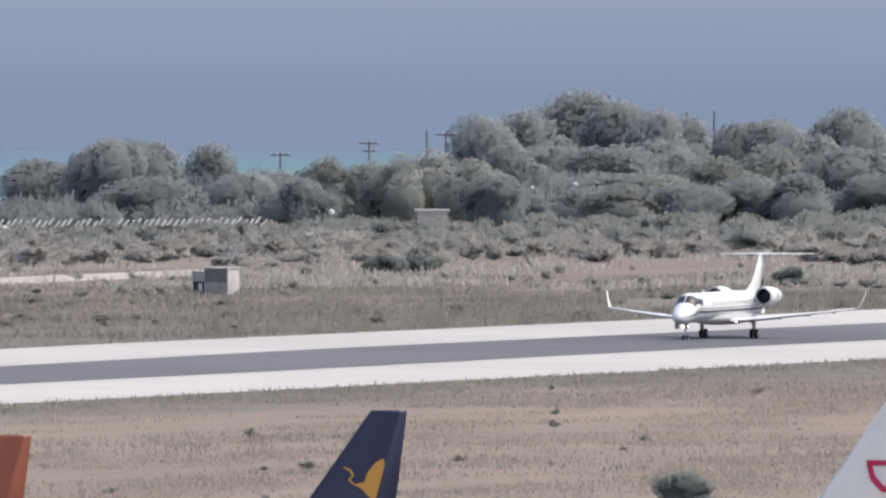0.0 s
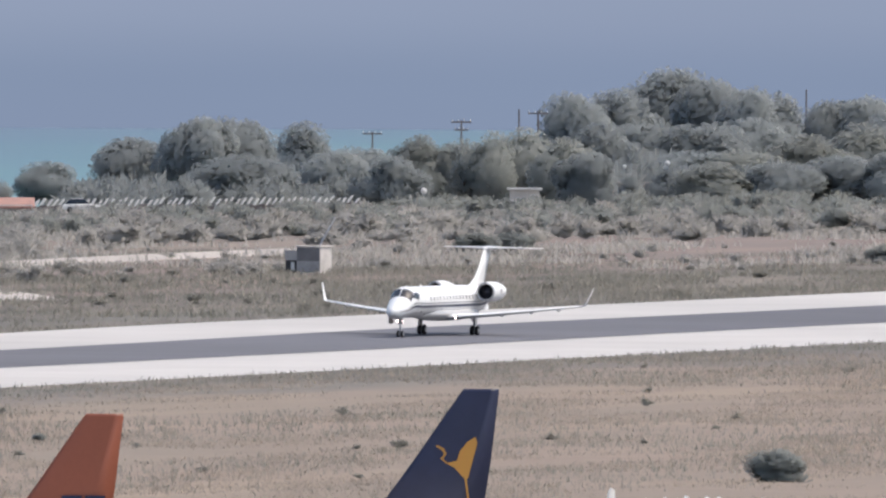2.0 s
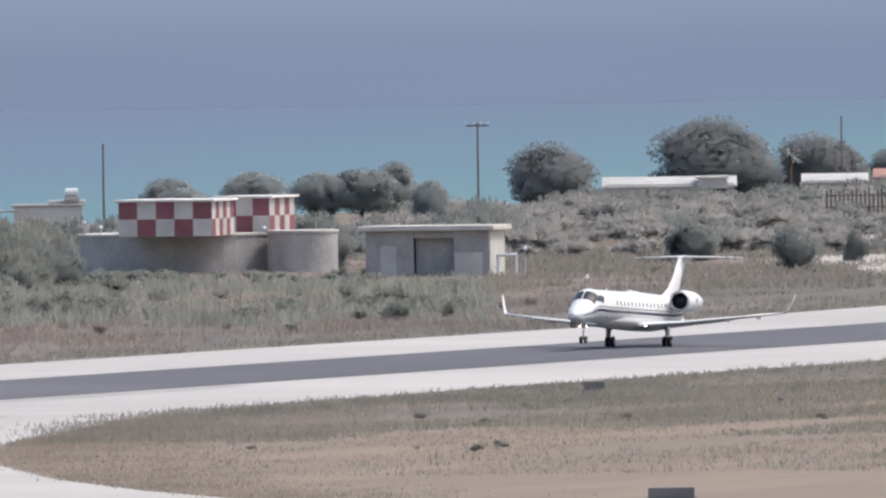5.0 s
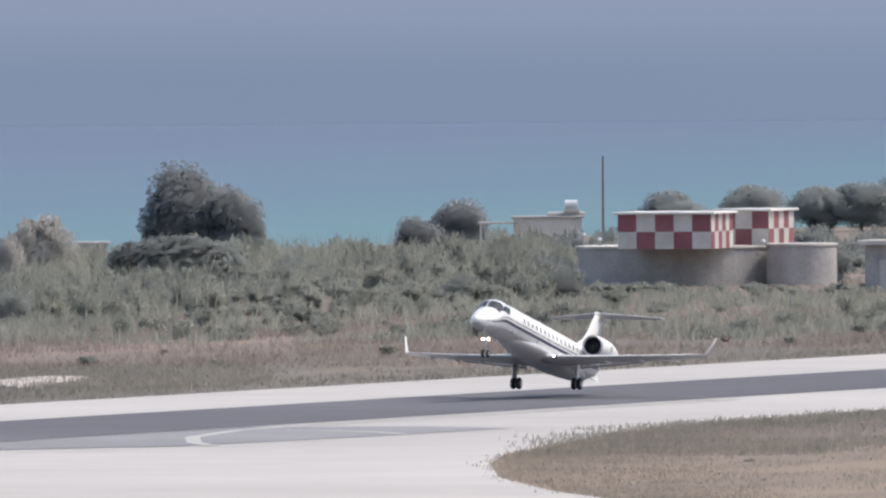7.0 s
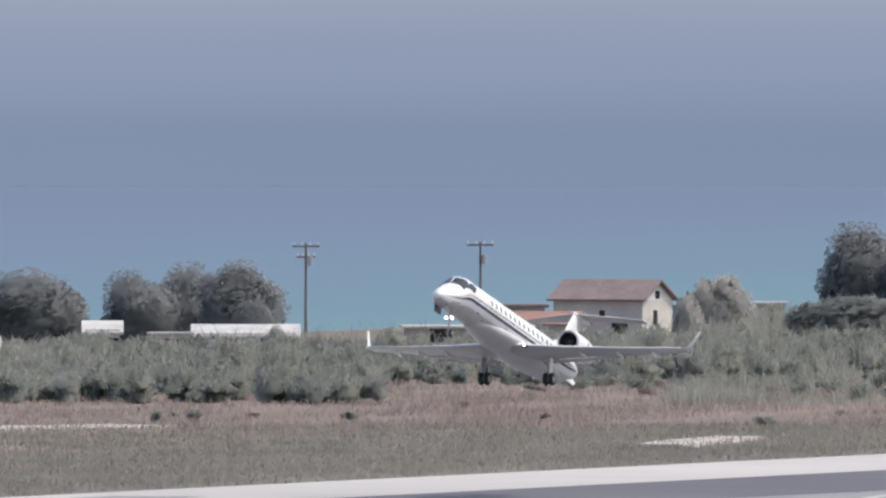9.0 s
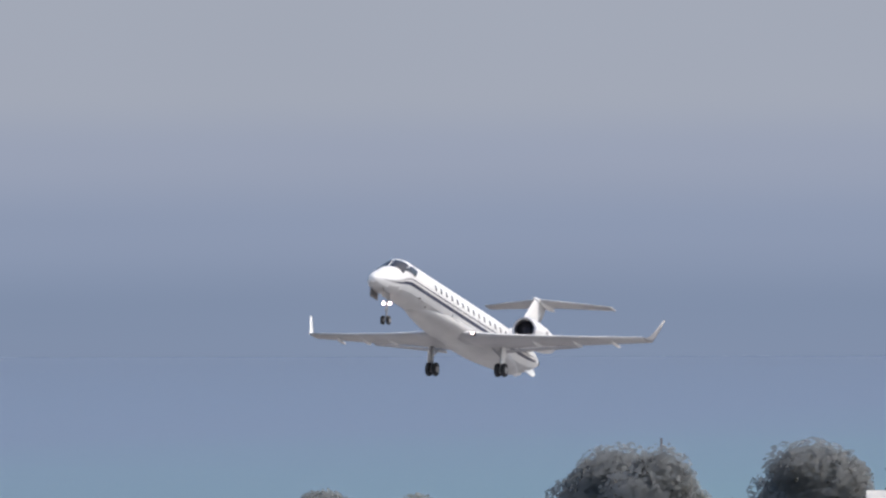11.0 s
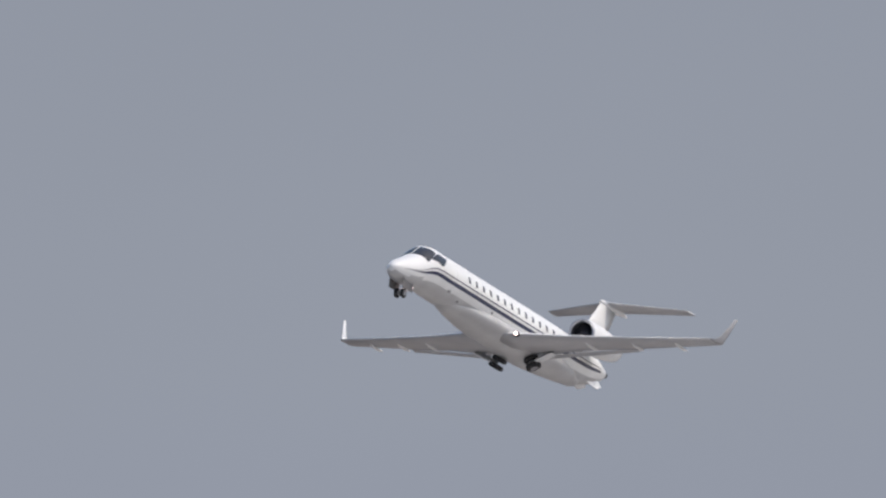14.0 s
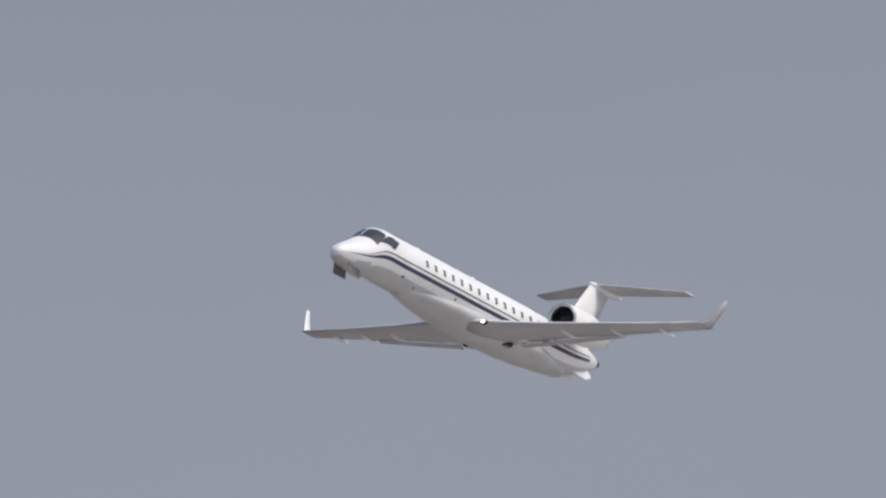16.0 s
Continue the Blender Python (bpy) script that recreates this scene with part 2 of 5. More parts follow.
def sea_material():
    """Turquoise over the shallow sand, blue further out, with small waves."""
    mat = bpy.data.materials.new("sea_water")
    mat.use_nodes = True
    nt = mat.node_tree
    bsdf = nt.nodes["Principled BSDF"]
    bsdf.inputs["Roughness"].default_value = 0.45
    bsdf.inputs["IOR"].default_value = 1.33
    bsdf.inputs["Specular IOR Level"].default_value = 0.25
    geo = nt.nodes.new("ShaderNodeNewGeometry")
    dist = nt.nodes.new("ShaderNodeVectorMath")
    dist.operation = "DOT_PRODUCT"       # distance out from a shore that bends away
    dist.inputs[1].default_value = (-1.0, -0.13, 0)
    nt.links.new(geo.outputs["Position"], dist.inputs[0])
    wav = nt.nodes.new("ShaderNodeTexNoise")
    wav.inputs["Scale"].default_value, wav.inputs["Detail"].default_value = 0.004, 5
    nt.links.new(geo.outputs["Position"], wav.inputs["Vector"])
    madd = nt.nodes.new("ShaderNodeMath")
    madd.operation = "MULTIPLY_ADD"
    madd.inputs[1].default_value = 130
    nt.links.new(wav.outputs["Fac"], madd.inputs[0])
    nt.links.new(dist.outputs["Value"], madd.inputs[2])
    rng = nt.nodes.new("ShaderNodeMapRange")
    rng.inputs["From Min"].default_value, rng.inputs["From Max"].default_value = 640, 960
    nt.links.new(madd.outputs[0], rng.inputs["Value"])
    ramp = nt.nodes.new("ShaderNodeValToRGB")
    ramp.color_ramp.elements[0].color = (0.107, 0.215, 0.222, 1)
    ramp.color_ramp.elements[1].color = (0.115, 0.156, 0.226, 1)
    ramp.color_ramp.elements.new(0.42).color = (0.106, 0.176, 0.223, 1)
    nt.links.new(rng.outputs["Result"], ramp.inputs["Fac"])
    nt.links.new(ramp.outputs["Color"], bsdf.inputs["Base Color"])
    n = nt.nodes.new("ShaderNodeTexNoise")
    n.inputs["Scale"].default_value, n.inputs["Detail"].default_value = 0.12, 4
    nt.links.new(geo.outputs["Position"], n.inputs["Vector"])
    b = nt.nodes.new("ShaderNodeBump")
    b.inputs["Strength"].default_value, b.inputs["Distance"].default_value = 0.5, 0.6
    nt.links.new(n.outputs["Fac"], b.inputs["Height"])
    nt.links.new(b.outputs["Normal"], bsdf.inputs["Normal"])
    return mat


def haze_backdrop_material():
    """Haze of the far sea and sky painted as glow by height, seen beyond the last stretch of water."""
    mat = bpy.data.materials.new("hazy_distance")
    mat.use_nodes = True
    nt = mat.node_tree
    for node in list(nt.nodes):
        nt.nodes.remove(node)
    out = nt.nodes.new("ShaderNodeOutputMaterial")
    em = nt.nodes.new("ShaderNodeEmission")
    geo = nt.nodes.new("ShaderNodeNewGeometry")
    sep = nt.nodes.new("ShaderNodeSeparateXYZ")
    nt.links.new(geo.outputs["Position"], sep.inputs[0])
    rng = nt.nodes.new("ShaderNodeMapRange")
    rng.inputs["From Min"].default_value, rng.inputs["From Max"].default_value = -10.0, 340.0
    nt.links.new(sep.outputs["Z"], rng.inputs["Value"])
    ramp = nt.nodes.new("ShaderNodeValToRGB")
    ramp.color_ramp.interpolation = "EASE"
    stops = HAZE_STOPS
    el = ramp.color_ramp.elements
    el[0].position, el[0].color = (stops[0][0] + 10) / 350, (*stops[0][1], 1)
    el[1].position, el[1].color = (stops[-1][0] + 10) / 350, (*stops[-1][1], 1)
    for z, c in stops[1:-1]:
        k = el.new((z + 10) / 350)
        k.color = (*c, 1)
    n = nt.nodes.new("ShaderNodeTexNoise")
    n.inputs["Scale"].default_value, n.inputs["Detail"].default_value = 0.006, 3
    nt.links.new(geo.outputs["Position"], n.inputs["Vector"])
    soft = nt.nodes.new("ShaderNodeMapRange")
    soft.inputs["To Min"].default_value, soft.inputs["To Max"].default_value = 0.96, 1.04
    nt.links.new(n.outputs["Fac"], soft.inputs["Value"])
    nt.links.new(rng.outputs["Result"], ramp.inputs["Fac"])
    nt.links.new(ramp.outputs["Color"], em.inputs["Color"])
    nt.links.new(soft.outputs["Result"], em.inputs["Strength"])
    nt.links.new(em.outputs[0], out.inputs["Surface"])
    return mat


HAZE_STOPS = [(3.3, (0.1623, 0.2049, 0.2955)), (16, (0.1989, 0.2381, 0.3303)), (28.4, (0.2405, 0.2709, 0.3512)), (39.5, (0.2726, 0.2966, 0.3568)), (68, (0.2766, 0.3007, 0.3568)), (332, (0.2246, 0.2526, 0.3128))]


# ---- mesh helpers ----
def spot(az, d, z=0.0):
    """A place d metres from the camera's foot, az degrees to the left of the y axis."""
    r = radians(az)
    return Vector((-d * math.sin(r), d * math.cos(r), z))


def link_mesh(name, bm, mats, smooth=False):
    me = bpy.data.meshes.new(name)
    bm.normal_update()
    bm.to_mesh(me)
    bm.free()
    for m in (mats if isinstance(mats, (list, tuple)) else [mats]):
        me.materials.append(m)
    if smooth:
        me.shade_smooth()
    return me


def part(name, bm, mat, parent, label="", smooth=False):
    ob = new(name, link_mesh(name, bm, mat, smooth))
    ob.parent = parent
    if label:
        tagged(ob, label)
    return ob


def structure(name, bm, mat, label, category, kind="structure"):
    return tagged(new(name, link_mesh(name, bm, mat)), label, category, kind=kind)


def thing(name, label, category, m, group=""):
    ob = new(name)
    ob.matrix_basis = m
    return tagged(ob, label, category, group)


def box(x0, x1, y0, y1, z0, z1, bevel=0.0, bm=None):
    bm = bm or bmesh.new()
    vs = [bm.verts.new((x, y, z)) for x in (x0, x1) for y in (y0, y1) for z in (z0, z1)]
    fs = [bm.faces.new([vs[i] for i in f]) for f in ((0, 1, 3, 2), (4, 6, 7, 5), (0, 4, 5, 1), (2, 3, 7, 6), (0, 2, 6, 4), (1, 5, 7, 3))]
    if bevel:
        es = list({e for f in fs for e in f.edges})
        bmesh.ops.bevel(bm, geom=es, offset=bevel, segments=1, affect="EDGES", clamp_overlap=True)
    return bm


def rings(loops, cap=True, bm=None, closed=True):
    """A skin over a row of loops with equal numbers of points."""
    bm = bm or bmesh.new()
    rows = [[bm.verts.new(p) for p in loop] for loop in loops]
    n = len(rows[0])
    for r0, r1 in zip(rows, rows[1:]):
        for k in range(n if closed else n - 1):
            bm.faces.new((r0[k], r0[(k + 1) % n], r1[(k + 1) % n], r1[k]))
    if cap:
        bm.faces.new(rows[0][::-1])
        bm.faces.new(rows[-1])
    bmesh.ops.recalc_face_normals(bm, faces=bm.faces)
    return bm


def tube(p0, p1, r0, r1=None, n=8, bm=None):
    p0, p1 = Vector(p0), Vector(p1)
    r1 = r0 if r1 is None else r1
    q = (p1 - p0).to_track_quat("Z", "Y")
    ring = [Vector((math.cos(k * 2 * math.pi / n), math.sin(k * 2 * math.pi / n), 0)) for k in range(n)]
    return rings([[p0 + q @ (v * r0) for v in ring], [p1 + q @ (v * r1) for v in ring]], bm=bm)


def slab(points, z0, z1):
    """An upright prism over a flat outline."""
    return rings([[(x, y, z0) for x, y in points], [(x, y, z1) for x, y in points]])


# ---- the large structure ----
SEA_LEVEL = -3.2
COAST_X = -905.0


def ground_z(x):
    """The land falls gently from the runway strip to the beach."""
    f = min(1.0, max(0.0, (-720.0 - x) / 170.0))
    return -2.2 * f * f * (3 - 2 * f)


def coast_x(y):
    return COAST_X - 14 * math.sin(y / 260.0) - 0.012 * max(0.0, y - 2300) * 2


bm = bmesh.new()
xs = [2500, 900, 0, -300, -540, -690, -730, -770, -810, -850, -890]
ys = [-1500 + 250 * k for k in range(24)]
grid = [[bm.verts.new((x, y, ground_z(x))) for x in xs] + [bm.verts.new((coast_x(y), y, -2.3)), bm.verts.new((coast_x(y) - 25, y, -4.0))] for y in ys]
for r0, r1 in zip(grid, grid[1:]):
    for k in range(len(r0) - 1):
        bm.faces.new((r0[k], r1[k], r1[k + 1], r0[k + 1]))
bmesh.ops.recalc_face_normals(bm, faces=bm.faces)
if list(bm.faces)[0].normal.z < 0:
    bmesh.ops.reverse_faces(bm, faces=bm.faces)
ground = structure("ground", bm, ground_material(), "dry coastal grassland in tan and olive patches", "ground")

bm = bmesh.new()
arc = [-45 + 1.5 * k for k in range(101)]
near = [bm.verts.new(spot(a, 900, SEA_LEVEL)) for a in arc]
far = [bm.verts.new(spot(a, 4230, SEA_LEVEL)) for a in arc]
for k in range(len(arc) - 1):
    bm.faces.new((near[k], far[k], far[k + 1], near[k + 1]))
bmesh.ops.recalc_face_normals(bm, faces=bm.faces)
if list(bm.faces)[0].normal.z < 0:
    bmesh.ops.reverse_faces(bm, faces=bm.faces)
water = structure("water", bm, sea_material(), "calm blue sea, turquoise near the shore", "sea")

# sloping backdrop that glows with the painted haze of sea and sky
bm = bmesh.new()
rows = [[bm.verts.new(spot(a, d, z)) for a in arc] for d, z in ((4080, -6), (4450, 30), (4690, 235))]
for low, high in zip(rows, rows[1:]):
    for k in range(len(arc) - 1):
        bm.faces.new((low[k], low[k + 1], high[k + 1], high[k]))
backdrop = structure("backdrop", bm, haze_backdrop_material(), "glowing backdrop painted as hazy grey-blue sky and far sea", "sky")

RX = RUNWAY_X


def runway_rise(x, y):
    """The far end of the runway lifts gently towards the sea side."""
    f = min(1.0, max(0.0, (y - 1762) / 120))
    return 0.33 * f * f * (3 - 2 * f) * (RX + 35 - x) / 65


def strip(name, x0, x1, y0, y1, z, mat, label, category):
    bm = bmesh.new()
    n = 130
    ys = [y0 + (y1 - y0) * k / n for k in range(n + 1)]
    a = [bm.verts.new((x0, y, z + runway_rise(x0, y))) for y in ys]
    b = [bm.verts.new((x1, y, z + runway_rise(x1, y))) for y in ys]
    for k in range(n):
        bm.faces.new((a[k], b[k], b[k + 1], a[k + 1]))
    return structure(name, bm, mat, label, category)


runway = strip("runway", RX - 30, RX + 35, 300, 2900, 0.03, CONCRETE, "pale grey concrete runway shoulders", "runway")
runway_asphalt = strip("runway_asphalt", RX - 10.5, RX + 12.0, 300, 2900, 0.05, ASPHALT, "dark rubber-stained asphalt strip of the runway", "runway")


# ---- the business jet ----
# stations of the fuselage: x ahead of the main wheels, height of the centre, half width, half height
FUSELAGE = [(14.84, 2.05, 0.03, 0.03), (14.72, 2.05, 0.24, 0.22), (14.35, 2.07, 0.47, 0.43), (13.8, 2.14, 0.67, 0.61), (13.2, 2.26, 0.81, 0.74),
            (12.7, 2.41, 0.87, 0.84), (12.2, 2.62, 0.95, 0.99), (11.7, 2.75, 1.03, 1.13), (11.1, 2.79, 1.09, 1.16), (10.4, 2.76, 1.13, 1.15), (9.6, 2.76, 1.15, 1.15), (6, 2.76, 1.15, 1.15),
            (2, 2.76, 1.15, 1.15), (-2, 2.76, 1.15, 1.15), (-4.5, 2.74, 1.13, 1.13), (-5.7, 2.76, 1.06, 1.08), (-6.9, 2.81, 0.95, 0.98), (-8.1, 2.90, 0.74, 0.76),
            (-9.1, 3.0, 0.47, 0.50), (-9.7, 3.08, 0.28, 0.31), (-10.0, 3.12, 0.16, 0.18)]


def hull(x):
    for s0, s1 in zip(FUSELAGE, FUSELAGE[1:]):
        if s1[0] <= x <= s0[0]:
            f = (s0[0] - x) / (s0[0] - s1[0])
            return [p + (q - p) * f for p, q in zip(s0[1:], s1[1:])]
    return list(FUSELAGE[-1][1:])


def hull_point(x, theta, out=0.0):
    """A point on the hull: theta degrees from the top, positive to the port side."""
    zc, ry, rz = hull(x)
    t = radians(theta)
    return Vector((x, (ry + out) * math.sin(t), zc + (rz + out) * math.cos(t)))


def hull_patch(corners, out=0.012, nu=6, nv=3, back=0.02):
    """A thin pane that follows the hull between four (x, theta) corners."""
    (xa, ta), (xb, tb), (xc, tc), (xd, td) = corners
    bm = bmesh.new()
    grid = {}
    for lay, o in ((0, out), (1, -back)):
        for i in range(nu + 1):
            for j in range(nv + 1):
                u, v = i / nu, j / nv
                x = (xa * (1 - u) + xb * u) * (1 - v) + (xd * (1 - u) + xc * u) * v
                th = (ta * (1 - u) + tb * u) * (1 - v) + (td * (1 - u) + tc * u) * v
                grid[lay, i, j] = bm.verts.new(hull_point(x, th, o))
    for i in range(nu):
        for j in range(nv):
            bm.faces.new([grid[0, i, j], grid[0, i + 1, j], grid[0, i + 1, j + 1], grid[0, i, j + 1]])
    rim = [(i, 0) for i in range(nu)] + [(nu, j) for j in range(nv)] + [(i, nv) for i in range(nu, 0, -1)] + [(0, j) for j in range(nv, 0, -1)]
    for (i0, j0), (i1, j1) in zip(rim, rim[1:] + rim[:1]):
        bm.faces.new([grid[0, i0, j0], grid[1, i0, j0], grid[1, i1, j1], grid[0, i1, j1]])
    bmesh.ops.recalc_face_normals(bm, faces=bm.faces)
    return bm


FOIL = [(1.0, 0.0), (0.75, 0.035), (0.45, 0.06), (0.2, 0.058), (0.06, 0.035), (0.0, 0.0), (0.06, -0.028), (0.2, -0.045), (0.45, -0.045), (0.75, -0.022)]


def surface(sections, upright=False):
    """A wing through sections (y or z out, x of the leading edge, chord, height, thickness factor)."""
    loops = []
    for out, lead, chord, z, thick in sections:
        if upright:
            loops.append([(lead - u * chord, w * chord * thick, z) for u, w in FOIL])
        else:
            loops.append([(lead - u * chord, out, z + w * chord * thick) for u, w in FOIL])
    return rings(loops)


def shade_below(ob):
    """Shade of the undersides, put in as grey on the faces that look down."""
    ob.data.materials.append(GREY_SHADE_AND_PAINT)
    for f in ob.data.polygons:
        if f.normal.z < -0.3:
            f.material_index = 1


def wheel(parent, at, r, w):
    bm = bmesh.new()
    loops = []
    for y, rr in ((-w / 2, r * 0.72), (-w / 2 * 0.8, r * 0.93), (-w / 4, r), (w / 4, r), (w / 2 * 0.8, r * 0.93), (w / 2, r * 0.72)):
        loops.append([(at[0] + rr * math.cos(k * math.pi / 9), at[1] + y, at[2] + rr * math.sin(k * math.pi / 9)) for k in range(18)])
    rings(loops, bm=bm)
    part("wheel", bm, RUBBER, parent, "black rubber tyre", True)
    part("rim", tube((at[0], at[1] - w / 2 - 0.01, at[2]), (at[0], at[1] + w / 2 + 0.01, at[2]), r * 0.5, n=14), GEAR_METAL, parent, "grey metal hub")


def build_jet():
    jet = tagged(new("business_jet"), "white twin-engine business jet with navy stripes and winglets", "airplane")
    n = 28
    loops = []
    xs = []
    for s0, s1 in zip(FUSELAGE, FUSELAGE[1:]):
        m = max(1, int((s0[0] - s1[0]) / 0.8))
        xs += [s0[0] + (s1[0] - s0[0]) * k / m for k in range(m)]
    xs.append(FUSELAGE[-1][0])
    for x in xs:
        loops.append([hull_point(x, k * 360 / n) for k in range(n)])
    hull_skin = part("fuselage", rings(loops), WHITE_PAINT, jet, "glossy white fuselage with belly shade painted grey", True)
    # shade of the belly painted grey on the downward faces
    hull_skin.data.materials.append(BELLY_SHADE)
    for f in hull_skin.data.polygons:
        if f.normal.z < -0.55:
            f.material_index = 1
    # long belly fairing under the wing, its shade put in as grey
    loops = []
    for x, w, d in ((9.4, 0.3, 0.0), (8.4, 0.62, 0.10), (7.0, 0.9, 0.24), (5.4, 1.12, 0.36), (4.2, 1.22, 0.42), (2.5, 1.33, 0.46), (0, 1.37, 0.46), (-2, 1.3, 0.42), (-3.6, 1.1, 0.30), (-5.2, 0.8, 0.14), (-6.4, 0.45, 0.02)):
        loops.append([(x, w * math.sin(t), 1.86 - (0.24 + 0.75 * d) * math.cos(t)) for t in [(-90 + 12 * k) * math.pi / 180 for k in range(16)]] + [(x, w * 0.9, 2.1), (x, -w * 0.9, 2.1)])
    part("belly_fairing", rings(loops), BELLY_SHADE, jet, "belly fairing under the wing, its shade painted grey", True)
    # wings
    for side in (1, -1):
        secs = [(0.6, 4.1, 4.8, 1.56, 1.0), (1.3, 3.75, 4.2, 1.60, 1.0), (3.6, 2.5, 2.8, 1.80, 0.95), (6.8, 0.85, 2.05, 2.14, 0.9), (9.9, -0.75, 1.35, 2.52, 0.85)]
        wing = part("wing", surface([(s[0] * side, *s[1:]) for s in secs]), WHITE_PAINT, jet, "white wing with its underside shade painted grey", True)
        shade_below(wing)
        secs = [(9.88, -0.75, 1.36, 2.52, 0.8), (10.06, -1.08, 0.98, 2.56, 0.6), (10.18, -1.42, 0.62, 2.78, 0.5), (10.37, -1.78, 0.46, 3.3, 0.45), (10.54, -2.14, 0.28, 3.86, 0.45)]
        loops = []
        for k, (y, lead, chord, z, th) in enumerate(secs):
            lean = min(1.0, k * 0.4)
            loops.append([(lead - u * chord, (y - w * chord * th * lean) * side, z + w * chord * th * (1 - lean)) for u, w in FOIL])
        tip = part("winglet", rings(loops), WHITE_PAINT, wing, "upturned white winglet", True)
        # outer face greyed: its shade is put into the colour
        tip.data.materials.append(GREY_SHADE_AND_PAINT)
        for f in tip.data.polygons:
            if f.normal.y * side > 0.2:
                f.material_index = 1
        for y, x in ((4.3, 0.1), (6.3, -0.85), (8.2, -1.75)):
            z = 1.84 + (y - 4.3) * 0.117
            bm = rings([[(x + dx, (y + r * math.cos(t)) * side, z - 0.1 + dz + r * 1.2 * math.sin(t)) for t in [k * math.pi / 4 for k in range(8)]]
                        for dx, r, dz in ((1.2, 0.02, 0.03), (0.8, 0.07, 0), (0.2, 0.07, 0), (-0.3, 0.02, 0.04))])
            part("flap_fairing", bm, WHITE_PAINT, wing, smooth=True)
        bm = box(0, 1, 0, 1, 0, 1)
        for v in bm.verts:
            y = 1.5 + 4.6 * v.co.y
            x = -0.62 + (y - 1.5) * 0.07 if y < 3.6 else -0.47 - (y - 3.6) * 0.32
            v.co = (x + 0.3 - v.co.x * 0.3, y * side, 1.52 + (y - 1.5) * 0.117 - v.co.x * 0.07 + v.co.z * 0.05)
        bmesh.ops.recalc_face_normals(bm, faces=bm.faces)
        part("flap", bm, GREY_SHADE_AND_PAINT, wing, "lowered trailing-edge flap")
        if side == 1:
            circle = [k * math.pi / 6 for k in range(12)]
            bezel = rings([[(3.74 + dx, 1.68 + r * math.cos(t), 1.6 + r * math.sin(t)) for t in circle] for dx, r in ((-0.2, 0.13), (-0.02, 0.13), (0.0, 0.11))])
            housing = part("lamp_housing", bezel, DARK_METAL, wing, "dark landing light housing")
            lens = rings([[(3.75 + dx, 1.68 + r * math.cos(t), 1.6 + r * math.sin(t)) for t in circle] for dx, r in ((-0.01, 0.075), (0.02, 0.07), (0.04, 0.04))])
            part("landing_light", lens, LAMP, wing, "lit landing light in the wing root")
        # engines
        prof = [(-3.0, 0.58), (-2.93, 0.63), (-2.95, 0.68), (-3.3, 0.735), (-4.2, 0.76), (-5.3, 0.73), (-6.2, 0.62), (-6.8, 0.50), (-6.8, 0.44), (-6.2, 0.44)]
        c = (1.95 * side, 3.42)
        def spin(prof, nn=24):
            return [[(x, c[0] + r * math.cos(k * 2 * math.pi / nn), c[1] + r * math.sin(k * 2 * math.pi / nn)) for k in range(nn)] for x, r in prof]
        engine = part("engine", rings(spin(prof), cap=False), WHITE_PAINT, jet, "white rear-mounted jet engine pod", True)
        part("intake_lip", rings(spin([(-3.35, 0.55), (-3.0, 0.585), (-2.92, 0.63), (-2.94, 0.69), (-3.02, 0.705)]), cap=False), BARE_METAL, engine, "polished metal intake lip", True)
        part("fan", rings(spin([(-3.3, 0.56), (-3.36, 0.3), (-3.15, 0.12), (-3.0, 0.01)])), DARK_METAL, engine, "dark fan and spinner", True)
        part("exhaust", rings(spin([(-6.3, 0.43), (-7.0, 0.36), (-7.1, 0.33), (-6.6, 0.05)])), DARK_METAL, engine, "dark exhaust nozzle", True)
        bm = surface([(0.7 * side, -3.7, 2.9, 3.3, 0.9), (1.5 * side, -3.8, 2.5, 3.36, 0.9)])
        part("pylon", bm, WHITE_PAINT, jet, smooth=True)
        # logo spot on the pod
        bm = rings([[(-4.6 + 0.22 * math.cos(t), c[0] + side * (0.755 + o), c[1] + 0.05 + 0.22 * math.sin(t)) for t in [k * math.pi / 6 for k in range(12)]] for o in (0.0, 0.012)])
        part("pod_mark", bm, GREY_SHADE_AND_PAINT, engine)
        # strakes under the tail
        bm = rings([[(x, side * (0.34 + o + 0.35 * (2.4 - z)), z) for x, z in ((-6.6, 2.08), (-8.7, 2.55), (-9.0, 2.22), (-8.4, 1.98))] for o in (0.0, 0.05)])
        part("ventral_strake", bm, WHITE_PAINT, jet)
    # fin and tailplane
    bm = surface([(0, -3.6, 5.4, 3.6, 0.22), (0, -5.3, 3.9, 3.95, 0.4), (0, -6.5, 2.95, 4.4, 0.6), (0, -7.5, 2.35, 5.1, 0.75), (0, -8.95, 1.9, 6.6, 0.8)], upright=True)
    part("tail_fin", bm, WHITE_PAINT, jet, "white swept tail fin", True)
    bm = rings([[(x, r * math.cos(t), 6.56 + r * 0.9 * math.sin(t)) for t in [k * math.pi / 5 for k in range(10)]] for x, r in ((-8.75, 0.03), (-9.1, 0.14), (-10.2, 0.2), (-11.4, 0.16), (-12.0, 0.03))])
    part("fin_bullet", bm, WHITE_PAINT, jet, smooth=True)
    bm = surface([(-3.77, -10.85, 1.05, 6.60, 0.6), (-2, -10.05, 1.6, 6.60, 0.7), (0, -9.2, 2.2, 6.60, 0.75), (2, -10.05, 1.6, 6.60, 0.7), (3.77, -10.85, 1.05, 6.60, 0.6)])
    shade_below(part("tailplane", bm, WHITE_PAINT, jet, "white tailplane on top of the fin", True))
